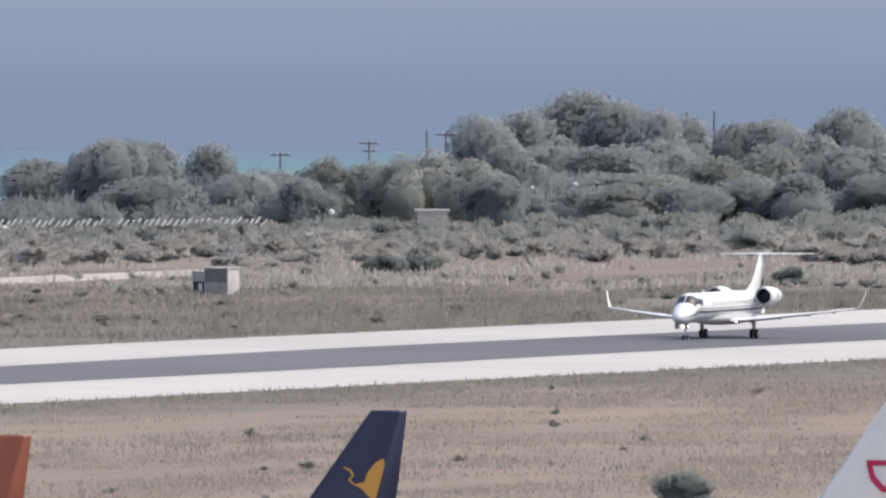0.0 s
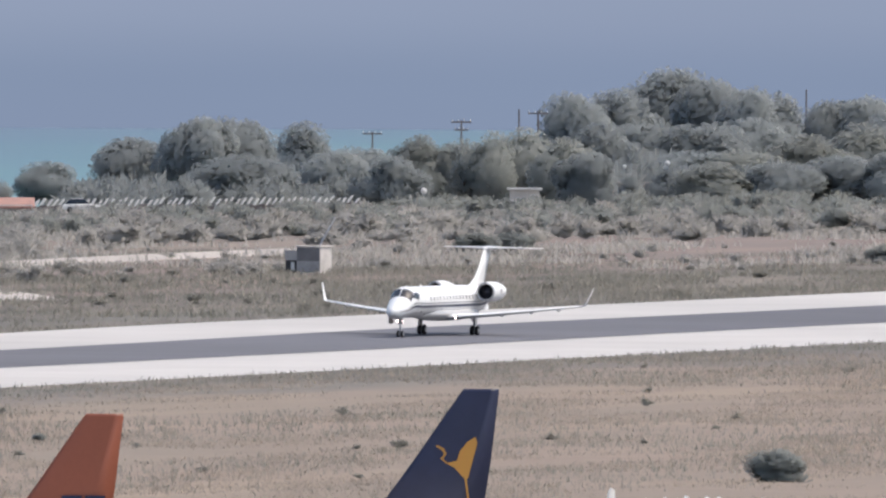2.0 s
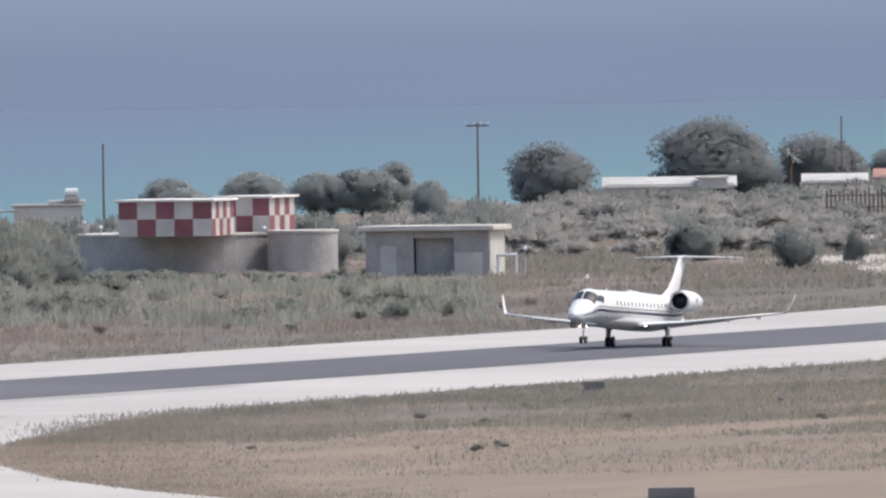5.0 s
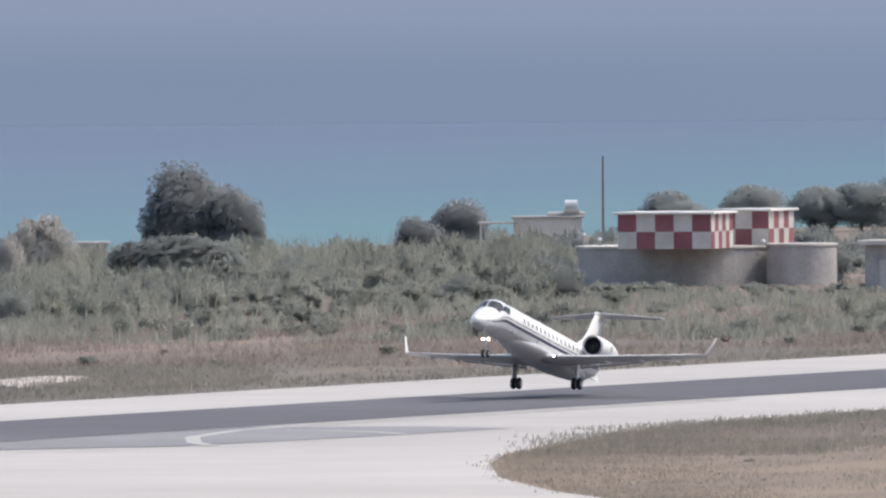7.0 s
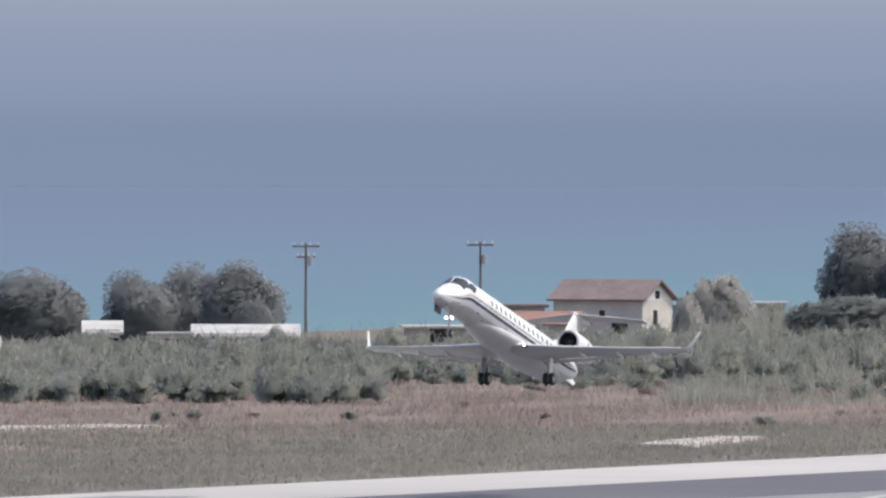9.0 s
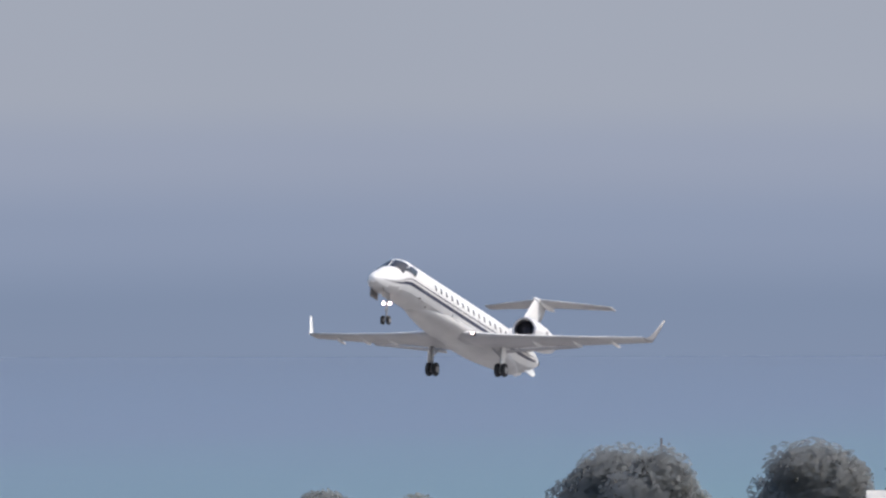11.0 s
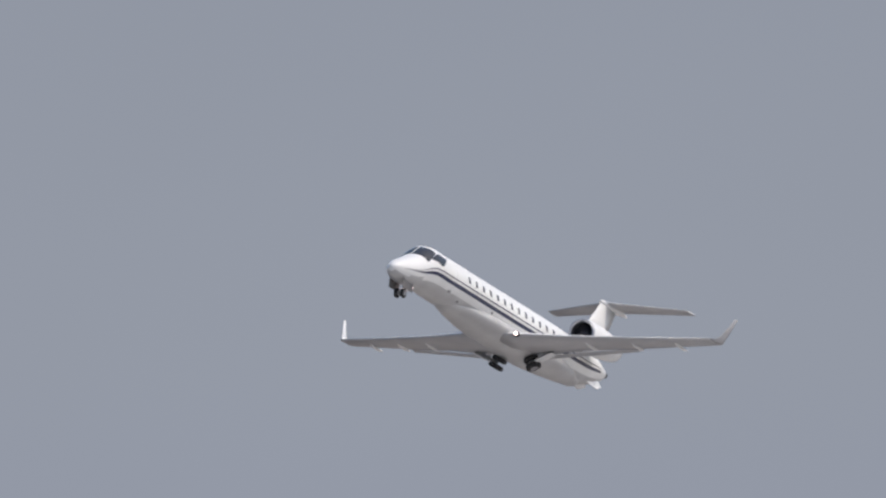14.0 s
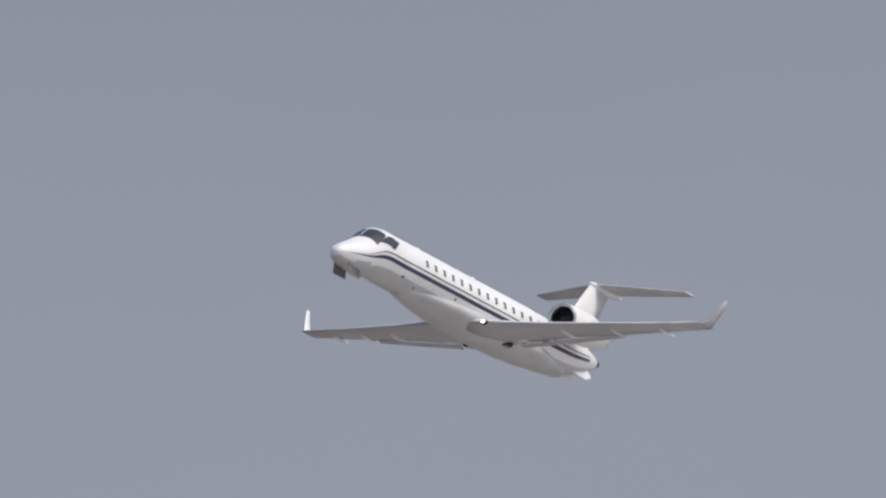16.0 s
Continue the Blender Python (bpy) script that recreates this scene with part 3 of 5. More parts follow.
    part("tail_exhaust", tube((-9.9, 0, 3.12), (-10.25, 0, 3.15), 0.16, 0.13, 12), DARK_METAL, jet, "dark exhaust at the tail tip")
    # cockpit windows and cabin windows
    for side in (1, -1):
        for c in ([(12.78, 3), (12.0, 3), (11.74, 50), (12.5, 66)], [(12.32, 60), (11.45, 50), (10.8, 60), (11.3, 82)]):
            part("cockpit_window", hull_patch([(x, th * side) for x, th in c], out=0.03, nu=14, nv=6, back=0.05), GLASS_DARK, jet, "dark cockpit window pane")
        for k in range(14):
            x = 8.3 - 0.83 * k
            part("cabin_window", hull_patch([(x + 0.1, 68 * side), (x - 0.1, 68 * side), (x - 0.1, 83 * side), (x + 0.1, 83 * side)], nu=2, nv=3), CABIN_GLASS, jet, "small dark cabin window")
        # the two stripes
        path = [(14.45, 88), (13.6, 93), (12.4, 101), (11, 105.5), (9, 106), (4, 106), (0, 106), (-4, 105), (-6.5, 103), (-8.6, 98)]
        for off, wide, name in ((0, 9.0, "wide_stripe"), (12.5, 2.6, "thin_stripe")):
            bm = bmesh.new()
            top, bot = [], []
            for s0, s1 in zip(path, path[1:]):
                for k in range(8):
                    x = s0[0] + (s1[0] - s0[0]) * k / 8
                    th = s0[1] + (s1[1] - s0[1]) * k / 8
                    grow = min(1.0, (14.6 - x) / 2.5)
                    top.append(bm.verts.new(hull_point(x, (th - off * grow - wide * grow / 2) * side, 0.009)))
                    bot.append(bm.verts.new(hull_point(x, (th - off * grow + wide * grow / 2) * side, 0.009)))
            for k in range(len(top) - 1):
                bm.faces.new((top[k], top[k + 1], bot[k + 1], bot[k]))
            bmesh.ops.recalc_face_normals(bm, faces=bm.faces)
            part("stripe", bm, NAVY_PAINT, jet, "navy stripe along the fuselage")
    part("entry_door", hull_patch([(9.75, 52), (9.0, 52), (9.0, 118), (9.75, 118)], out=0.006, nv=8), WHITE_PAINT, jet, "closed white entry door")
    # service hatches and drains low on the hull
    for x, th, w in ((9.9, 128, 0.22), (8.6, 140, 0.16), (5.2, 118, 0.1)):
        part("hull_hatch", hull_patch([(x + w, th - 3), (x, th - 3), (x, th + 3), (x + w, th + 3)], nu=2, nv=2), DARK_PAINT, jet, "small dark service hatch")
    for x, z, h in ((7.5, 3.8, 0.28), (2.2, 3.8, 0.3), (-1.0, 3.8, 0.2)):
        bm = surface([(0, x, 0.35, z, 0.5), (0, x - 0.15, 0.2, z + h, 0.5)], upright=True)
        part("antenna", bm, WHITE_PAINT, jet)
    # nose gear; its origin is the hinge
    gear_n = new("nose_gear")
    gear_n.parent = jet
    gear_n.matrix_basis = pose(12.3, 0, 1.6)
    part("strut", tube((0, 0, 0.1), (0.05, 0, -1.35), 0.07, 0.055), GEAR_METAL, gear_n, "grey nose gear strut")
    part("torque_link", tube((0.08, 0, -0.55), (0.28, 0, -0.85), 0.035), GEAR_METAL, gear_n)
    for y in (-0.17, 0.17):
        wheel(gear_n, (0.05, y, -1.35), 0.25, 0.16)
        bm = rings([[(0.12 + dx, y * 1.1 + r * math.cos(t), -0.42 + r * math.sin(t)) for t in [k * math.pi / 6 for k in range(12)]] for dx, r in ((-0.05, 0.06), (0.04, 0.08), (0.06, 0.04))])
        part("taxi_light", bm, LAMP, gear_n, "lit taxi light")
        part("gear_door", box(-0.55, 0.6, y * 2.1 - 0.015, y * 2.1 + 0.015, -0.62, 0.05, 0.01), DARK_PAINT, jet, "dark open nose gear door").matrix_basis = pose(13.5, 0, 1.82)
    gears = [gear_n]
    for side in (1, -1):
        g = new("main_gear")
        g.parent = jet
        g.matrix_basis = pose(0.2, 2.05 * side, 1.62)
        part("strut", tube((0, 0, 0.05), (-0.05, 0, -0.85), 0.1, 0.09), GEAR_METAL, g, "grey main gear leg")
        part("trailing_arm", tube((0.0, 0, -0.82), (-0.25, 0, -1.23), 0.07), GEAR_METAL, g)
        part("brace", tube((0.1, -0.6 * side, 0.0), (0.0, 0, -0.55), 0.045), GEAR_METAL, g)
        part("leg_door", box(-0.28, 0.28, 0.14 * side - 0.02, 0.14 * side + 0.02, -0.95, 0.0, 0.01), WHITE_PAINT, g)
        for y in (-0.19, 0.19):
            wheel(g, (-0.2, y, -1.235), 0.385, 0.24)
        gears.append(g)
    return jet, gears


jet, (nose_gear, port_gear, starboard_gear) = build_jet()


# ---- paved areas near the runway ----
def paving(name, points, z, mat, label, category):
    bm = bmesh.new()
    bm.faces.new([bm.verts.new((x, y, z)) for x, y in points])
    bmesh.ops.triangulate(bm, faces=bm.faces)
    for f in bm.faces:
        f.normal_update()
        if f.normal.z < 0:
            f.normal_flip()
    return structure(name, bm, mat, label, category)


# taxiway that leaves the runway, with a rounded grass corner
paving("taxiway", [(-541, 1560), (-538, 1500), (-533, 1462), (-525, 1430), (-519, 1405), (-511, 1381), (-499, 1350), (-484, 1318), (-470, 1293), (-454, 1268), (-430, 1240),
                   (-380, 1200), (-300, 1150), (-300, 900), (-541, 900)], 0.034, CONCRETE, "wide pale concrete taxiway mouth", "taxiway")
paving("asphalt_patch", [(-562.5, 1478), (-552, 1480), (-544, 1474), (-545, 1450), (-547, 1426), (-562.5, 1405)], 0.056, ASPHALT_PATCH, "faded grey asphalt patch beside the runway", "pavement")
paving("asphalt_patch", [(-562.5, 1404), (-551, 1404), (-552, 1340), (-562.5, 1300)], 0.056, ASPHALT_PATCH, "faded grey asphalt patch beside the runway", "pavement")
paving("asphalt_patch", [(-594, 1440), (-600, 1440), (-601, 1300), (-594, 1300)], 0.056, ASPHALT_PATCH, "faded grey asphalt patch beside the runway", "pavement")


def ribbon(name, points, width, z, mat, label, category):
    bm = bmesh.new()
    left, right = [], []
    for k, p in enumerate(points):
        q0, q1 = Vector(points[max(0, k - 1)]), Vector(points[min(len(points) - 1, k + 1)])
        d = (q1 - q0).normalized()
        off = Vector((-d.y, d.x)) * width / 2
        left.append(bm.verts.new((p[0] + off.x, p[1] + off.y, z)))
        right.append(bm.verts.new((p[0] - off.x, p[1] - off.y, z)))
    for k in range(len(points) - 1):
        bm.faces.new((left[k], left[k + 1], right[k + 1], right[k]))
    for f in bm.faces:
        f.normal_update()
        if f.normal.z < 0:
            f.normal_flip()
    return structure(name, bm, mat, label, category)


ribbon("taxi_line", [(-545, 1426), (-550, 1436), (-555.5, 1450), (-560, 1470), (-560.5, 1490), (-560.5, 1560)], 0.9, 0.062, LINE_PAINT, "worn pale curved guide line", "marking")
ribbon("taxi_line", [(-560, 1470), (-554, 1468), (-549, 1464), (-545, 1458)], 0.7, 0.062, LINE_PAINT, "worn pale curved guide line", "marking")
def bank(name, points, width, z, mat, label, category):
    """A low track bed with sloping shoulders."""
    bm = bmesh.new()
    rows = []
    for k, p in enumerate(points):
        d = (Vector(points[min(len(points) - 1, k + 1)]) - Vector(points[max(0, k - 1)])).normalized()
        off = Vector((-d.y, d.x))
        rows.append([bm.verts.new((p[0] + off.x * o, p[1] + off.y * o, h)) for o, h in ((width / 2 + 2.5, -0.3), (width / 2, z + 0.18), (-width / 2, z + 0.18), (-width / 2 - 2.5, -0.3))])
    for r0, r1 in zip(rows, rows[1:]):
        for k in range(3):
            bm.faces.new((r0[k], r1[k], r1[k + 1], r0[k + 1]))
    bm.faces.new(rows[0])
    bm.faces.new(rows[-1])
    bmesh.ops.recalc_face_normals(bm, faces=bm.faces)
    if sum(f.normal.z for f in bm.faces) < 0:
        bmesh.ops.reverse_faces(bm, faces=bm.faces)
    return structure(name, bm, mat, label, category)


bank("dirt_track", [(-716, 2130), (-722, 2190), (-726, 2240), (-727, 2290)], 1.8, 0.25, SOIL, "pale bare dirt track", "track")
bank("dirt_track", [(-655, 1990), (-668, 2020), (-682, 2050), (-690, 2075)], 7.0, 0.022, SOIL, "pale bare dirt track", "track")
bank("dirt_track", [(-688, 1656), (-694, 1645), (-703, 1633), (-716, 1622)], 7.0, 0.024, SOIL, "pale bare dirt track", "track")
bank("dirt_track", [(-628, 1600), (-631, 1612), (-634, 1630)], 3.0, 0.026, SOIL, "pale bare dirt track", "track")


# ---- plants ----
def round_normals(me, middle, share, up=0.0):
    """Leaves catch the light as the rounded mass that they belong to."""
    out = []
    for v in me.vertices:
        d = (v.co - middle).normalized() + Vector((0, 0, up))
        out.append(tuple((v.normal * (1 - share) + d * share).normalized()))
    me.normals_split_custom_set_from_vertices(out)


def leaf_mesh(name, seed, mat, lumps, leaves, leaf):
    """A crown one metre across and high: a few main masses broken into small knobs, under a coat of leaf sprays."""
    rnd = random.Random(seed)
    masses = []
    for k in range(lumps):
        ang = k * 2.4 + rnd.uniform(-0.5, 0.5)
        r = rnd.uniform(0.03, 0.28)
        masses.append((Vector((r * math.cos(ang), r * math.sin(ang), rnd.uniform(0.22, 0.66) - 0.5 * r)), rnd.uniform(0.16, 0.27)))
    verts, faces = [], []
    middle = Vector((0, 0, 0.35))
    ball = bmesh.new()
    bmesh.ops.create_icosphere(ball, subdivisions=2, radius=1.0)
    unit = [v.co.copy() for v in ball.verts]
    tris = [[v.index for v in f.verts] for f in ball.faces]
    ball.free()

    for c, r in [(c, r * 0.72) for c, r in masses]:
        start = len(verts)
        for u in unit:
            p = c + u * r * (0.95 + 0.12 * noise.noise(u * 2.4 + c * 15) + 0.07 * noise.noise(u * 6 + c * 9))
            p.z = max(p.z, 0.0)
            verts.append(p)
        faces += [[start + i for i in t] for t in tris]
    for k in range(leaves):
        c, r = rnd.choice(masses)
        d = Vector((rnd.gauss(0, 1), rnd.gauss(0, 1), rnd.gauss(0, 1))).normalized()
        p = c + d * r * rnd.uniform(0.72, 1.03)
        if p.z < 0.0:
            continue
        q = ((p - middle).normalized() + Vector((rnd.gauss(0, 0.5), rnd.gauss(0, 0.5), rnd.gauss(0, 0.5)))).to_track_quat("Z", "Y")
        s = leaf * rnd.uniform(0.6, 1.4)
        start = len(verts)
        for o in ((-0.5, -0.1, 0), (-0.1, -0.5, 0.1), (0.5, 0.0, 0), (0.1, 0.5, 0.1)):
            verts.append(p + q @ Vector(o) * s)
        faces.append([start, start + 1, start + 2, start + 3])
    reach = max(max(abs(p.x), abs(p.y)) for p in verts)
    top = max(p.z for p in verts)
    verts = [Vector((p.x * 0.5 / reach, p.y * 0.5 / reach, p.z / top)) for p in verts]
    me = bpy.data.meshes.new(name)
    me.from_pydata([tuple(p) for p in verts], [], faces)
    me.materials.append(mat)
    me.shade_smooth()
    round_normals(me, middle, 0.9, 0.25)
    return me


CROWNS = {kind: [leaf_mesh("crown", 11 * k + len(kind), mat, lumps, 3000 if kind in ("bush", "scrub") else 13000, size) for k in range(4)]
          for kind, mat, lumps, size in (("dark", LEAF_HAZED, 14, 0.036), ("olive", LEAF_HAZED_OLIVE, 14, 0.038), ("solid", LEAF_LESS_HAZED, 15, 0.034), ("bush", GREEN_BUSH, 7, 0.055), ("scrub", DRY_SCRUB, 9, 0.06))}
tree_count = 0
TREE_WORDS = {"dark": "dark green broad-crowned evergreen tree near the shore", "olive": "grey-green tree with a loose crown, paled by painted haze",
              "solid": "dense rounded dark evergreen tree by the beach"}


def tree(az, d, width, top, kind, sink=0.0):
    """A tree whose crown is width across and whose top is at the height top."""
    global tree_count
    tree_count += 1
    rnd = random.Random(tree_count)
    p = spot(az, d)
    p.z = ground_z(p.x) - sink
    height = top - p.z
    width *= 1.2      # the crowns run into each other
    height += 0.2
    t = thing("tree", TREE_WORDS[kind], "tree", Matrix.Translation(p) @ pose(0, 0, 0, 0, 0, rnd.uniform(0, 360)), "trees along the shore")
    clear = height * 0.02
    bm = tube((0, 0, -0.2), (rnd.uniform(-0.3, 0.3), rnd.uniform(-0.3, 0.3), height * 0.55), 0.035 * height + 0.08, 0.05, 8)
    for k in range(4):
        a = k * 1.6 + rnd.uniform(-0.4, 0.4)
        tube((0, 0, height * (0.16 + 0.06 * k)), (math.cos(a) * width * 0.28, math.sin(a) * width * 0.28, height * (0.45 + 0.08 * k)), 0.012 * height + 0.04, 0.03, 6, bm)
    part("trunk", bm, BARK, t, "grey branching trunk")
    crown = new("crown", CROWNS[kind][tree_count % 4])
    crown.parent = t
    crown.matrix_basis = Matrix.LocRotScale((0, 0, clear), None, (width * 1.1, width * 1.1, height - clear))
    tagged(crown, "leafy crown")
    return t


tree(18.177, 2950, 9.0, 2.9, "dark")
tree(17.991, 2920, 12.1, 6.0, "dark")
tree(17.844, 2905, 8.8, 8.7, "dark")
tree(17.752, 2915, 8.2, 8.4, "dark")
tree(17.611, 2900, 8.1, 8.1, "dark")
tree(17.741, 2860, 12.4, 4.6, "dark")
tree(17.542, 2870, 8.1, 5.2, "dark")
tree(17.477, 2880, 7.5, 5.4, "dark")
tree(17.417, 2860, 7.5, 4.6, "dark")
tree(17.349, 2900, 6.9, 6.6, "olive")
tree(17.287, 2900, 6.3, 6.2, "olive")
tree(17.206, 2880, 6.9, 7.2, "olive")
tree(17.119, 2885, 8.2, 7.6, "olive")
tree(17.044, 2870, 7.5, 6.7, "olive")
tree(16.988, 2850, 6.8, 5.3, "dark")
tree(17.013, 3050, 8.6, 10.5, "dark")
tree(16.920, 3060, 11.3, 10.9, "dark")
tree(16.808, 3085, 14.1, 13.2, "dark")
tree(16.696, 3075, 10.7, 12.1, "dark")
tree(16.631, 3060, 7.3, 11.1, "dark")
tree(16.565, 3090, 8.1, 10.3, "dark")
tree(16.621, 3000, 10.4, 7.9, "dark")
tree(16.870, 2995, 10.4, 7.4, "dark")
tree(16.745, 2990, 11.1, 7.4, "dark")
tree(16.957, 2980, 9.7, 7.5, "dark")
tree(16.446, 3110, 8.8, 9.2, "dark")
tree(16.359, 3110, 9.5, 9.9, "dark")
tree(16.297, 2960, 7.7, 9.2, "dark")
tree(16.371, 2950, 10.3, 7.7, "olive")
tree(16.496, 2930, 10.8, 6.6, "olive")
tree(16.620, 2920, 10.2, 5.0, "olive")
tree(16.745, 2920, 9.5, 4.7, "dark")
tree(16.795, 2900, 6.9, 3.0, "dark")
tree(16.695, 2890, 8.8, 3.7, "olive")
tree(16.546, 2880, 9.4, 3.9, "dark")
tree(16.409, 2885, 9.4, 4.6, "dark")
tree(16.315, 2880, 8.1, 5.2, "dark")
tree(16.197, 2990, 10.4, 11.9, "dark")
tree(16.216, 2930, 10.2, 7.9, "dark")
tree(16.135, 2900, 10.1, 5.0, "dark")
tree(19.068, 2690, 9.8, 5.0, "solid")
tree(18.697, 2755, 13.1, 6.8, "solid")
tree(18.470, 2800, 8.5, 4.5, "solid")
tree(18.311, 2850, 5.0, 2.1, "dark")
tree(19.908, 2640, 8.0, 2.3, "dark")
tree(19.721, 2650, 7.5, 2.7, "dark")
tree(19.578, 2660, 5.8, 2.5, "dark")
tree(19.485, 2660, 5.8, 2.8, "dark")
tree(19.410, 2665, 5.2, 3.4, "dark")
tree(19.329, 2440, 4.2, 4.0, "dark")
tree(20.376, 2490, 6.0, 3.4, "solid")
tree(20.463, 2470, 4.8, 2.0, "solid")
tree(20.975, 2470, 9.6, 7.4, "solid")
tree(20.883, 2465, 7.0, 4.9, "solid")
tree(22.80, 2245, 9.4, 5.7, "solid")
tree(22.577, 2240, 6.8, 5.7, "solid")
tree(22.471, 2250, 7.0, 6.1, "solid")
tree(22.340, 2240, 7.2, 6.4, "solid")
tree(23.262, 2180, 8.6, 6.1, "solid")
tree(23.163, 2175, 8.2, 6.0, "solid")
tree(23.094, 2180, 3.8, 3.3, "dark")
tree(23.692, 2115, 5.1, 2.7, "olive")
tree(23.892, 2115, 5.1, 3.1, "dark")


def bush(az, d, width, height, kind="bush", label="low rounded green bush on dry ground"):
    global tree_count
    tree_count += 1
    p = spot(az, d)
    p.z = ground_z(p.x) - 0.22 * height
    b = new("bush", CROWNS[kind][tree_count % 4])
    b.matrix_basis = Matrix.LocRotScale(p, Euler((0, 0, tree_count * 1.3)), (width * 1.05, width * 1.05, height * 1.22))
    return tagged(b, label, "bush", "bushes")


bush(18.53, 2120, 4.4, 3.7)
bush(18.40, 2150, 2.7, 2.9)
bush(16.565, 1452, 4.6, 1.9, label="dark low bush on the dry field")
bush(20.99, 2185, 10.5, 5.0)
bush(20.72, 2170, 6.0, 2.8)
bush(20.88, 2190, 6.0, 4.2)
bush(21.10, 2188, 6.0, 4.4)
bush(20.02, 2190, 6.0, 3.2)
bush(20.14, 2090, 4.5, 2.6)
bush(20.36, 2060, 5.0, 2.4)
bush(17.23, 2400, 6.0, 2.0)
bush(17.15, 2410, 4.0, 2.0)
bush(19.55, 2160, 4.0, 3.2)
bush(16.33, 2350, 4.0, 1.8)
bush(18.76, 2175, 6.5, 3.4)
for a, d, w, h in ((21.31, 2250, 6.2, 6.6), (21.25, 2240, 5.0, 5.4), (21.36, 2235, 4.0, 5.2), (22.27, 2210, 2.5, 3.0)):
    bush(a, d, w, h, "scrub", "pale feathery dry bush beside the house")
rnd = random.Random(5)
for k in range(3):
    bush(rnd.uniform(16.2, 19.4), rnd.uniform(1420, 1600), rnd.uniform(0.6, 1.0), rnd.uniform(0.3, 0.5), "bush", "small green weed clump on the field")


def blades(name, seed, places, low, high, width, mat, label, category, per=4, spread=0.5, lean=0.35):
    """Tufts of upright blades at the given places, in one mesh."""
    rg = np.random.RandomState(seed)
    n = len(places) * per
    base = np.repeat(np.array(places), per, axis=0) + np.c_[rg.normal(0, spread, (n, 2)), np.zeros(n)]
    h = rg.uniform(low, high, n) * np.repeat(rg.uniform(0.7, 1.25, len(places)), per)
    w = width * rg.uniform(0.6, 1.4, n)
    a = rg.uniform(0, math.pi, n)
    side = np.c_[np.cos(a), np.sin(a), np.zeros(n)] * w[:, None]
    tip = np.c_[rg.normal(0, lean, (n, 2)) * h[:, None], h]
    mid = tip * np.array([0.35, 0.35, 0.6])
    verts = np.stack([base - side, base + side, base + mid + side * 0.8, base + mid - side * 0.8, base + tip + side * 0.15, base + tip - side * 0.15], 1).reshape(-1, 3)
    k = np.arange(n)[:, None] * 6
    faces = np.concatenate([k + [0, 1, 2, 3], k + [3, 2, 4, 5]], 0)
    me = bpy.data.meshes.new(name)
    me.from_pydata(verts.tolist(), [], faces.tolist())
    me.materials.append(mat)
    me.shade_smooth()
    turf = np.c_[rg.normal(0, 0.25, (n, 2)), np.ones(n)]
    me.normals_split_custom_set_from_vertices(np.repeat(turf / np.linalg.norm(turf, axis=1)[:, None], 6, axis=0).tolist())
    return tagged(new(name, me), label, category, kind="stuff")


def scatter(seed, count, az0, az1, d0, d1, patch=0.0, x_max=None, x_min=None, size=0.02):
    rg = random.Random(seed)
    out = []
    tries = 0
    while len(out) < count and tries < count * 12:
        tries += 1
        p = spot(rg.uniform(az0, az1), math.sqrt(rg.uniform(d0 * d0, d1 * d1)))
        if x_max is not None and p.x > x_max or x_min is not None and p.x < x_min:
            continue
        if patch and noise.noise(Vector((p.x * size * 1.6, p.y * size * 0.3, seed))) < patch * rg.uniform(0.3, 1.6) - 0.15:
            continue
        out.append((p.x, p.y, ground_z(p.x)))
    return out


def clump_mesh(seed, lumps, leaves, leaf, upright):
    """One plant mound, a metre across and high, as arrays: knobs under a coat of leaves."""
    rg = random.Random(seed)
    ball = bmesh.new()
    bmesh.ops.create_icosphere(ball, subdivisions=1, radius=1.0)
    unit = [v.co.copy() for v in ball.verts]
    tris = [[v.index for v in f.verts] for f in ball.faces]
    ball.free()
    verts, faces, knobs = [], [], []
    for k in range(lumps):
        ang, far = rg.uniform(0, 6.28), rg.uniform(0, 0.3)
        r = rg.uniform(0.16, 0.27)
        knobs.append((Vector((far * math.cos(ang), far * math.sin(ang), rg.uniform(0.1, 0.8 - r))), r))
    for c, r in knobs:
        start = len(verts)
        for u in unit:
            p = c + u * r * (0.95 + 0.3 * noise.noise(u * 2.0 + c * 15))
            p.z = max(p.z, -0.1)
            verts.append(p)
        faces += [[start + i for i in t] + [start + t[2]] for t in tris]
    for k in range(leaves):
        c, r = rg.choice(knobs)
        d = Vector((rg.gauss(0, 1), rg.gauss(0, 1), rg.gauss(0.3, 1))).normalized()
        p = c + d * r * rg.uniform(0.85, 1.1)
        up = (d * (1 - upright) + Vector((rg.gauss(0, 0.25), rg.gauss(0, 0.25), upright))).normalized() * leaf * rg.uniform(0.6, 1.5)
        side = up.cross(Vector((rg.gauss(0, 1), rg.gauss(0, 1), 0.1))).normalized() * up.length * 0.17
        start = len(verts)
        verts += [p - side * 0.6, p + up * 0.5 - side, p + up, p + up * 0.5 + side]
        faces.append([start, start + 1, start + 2, start + 3])
    return np.array([tuple(v) for v in verts]), np.array(faces)


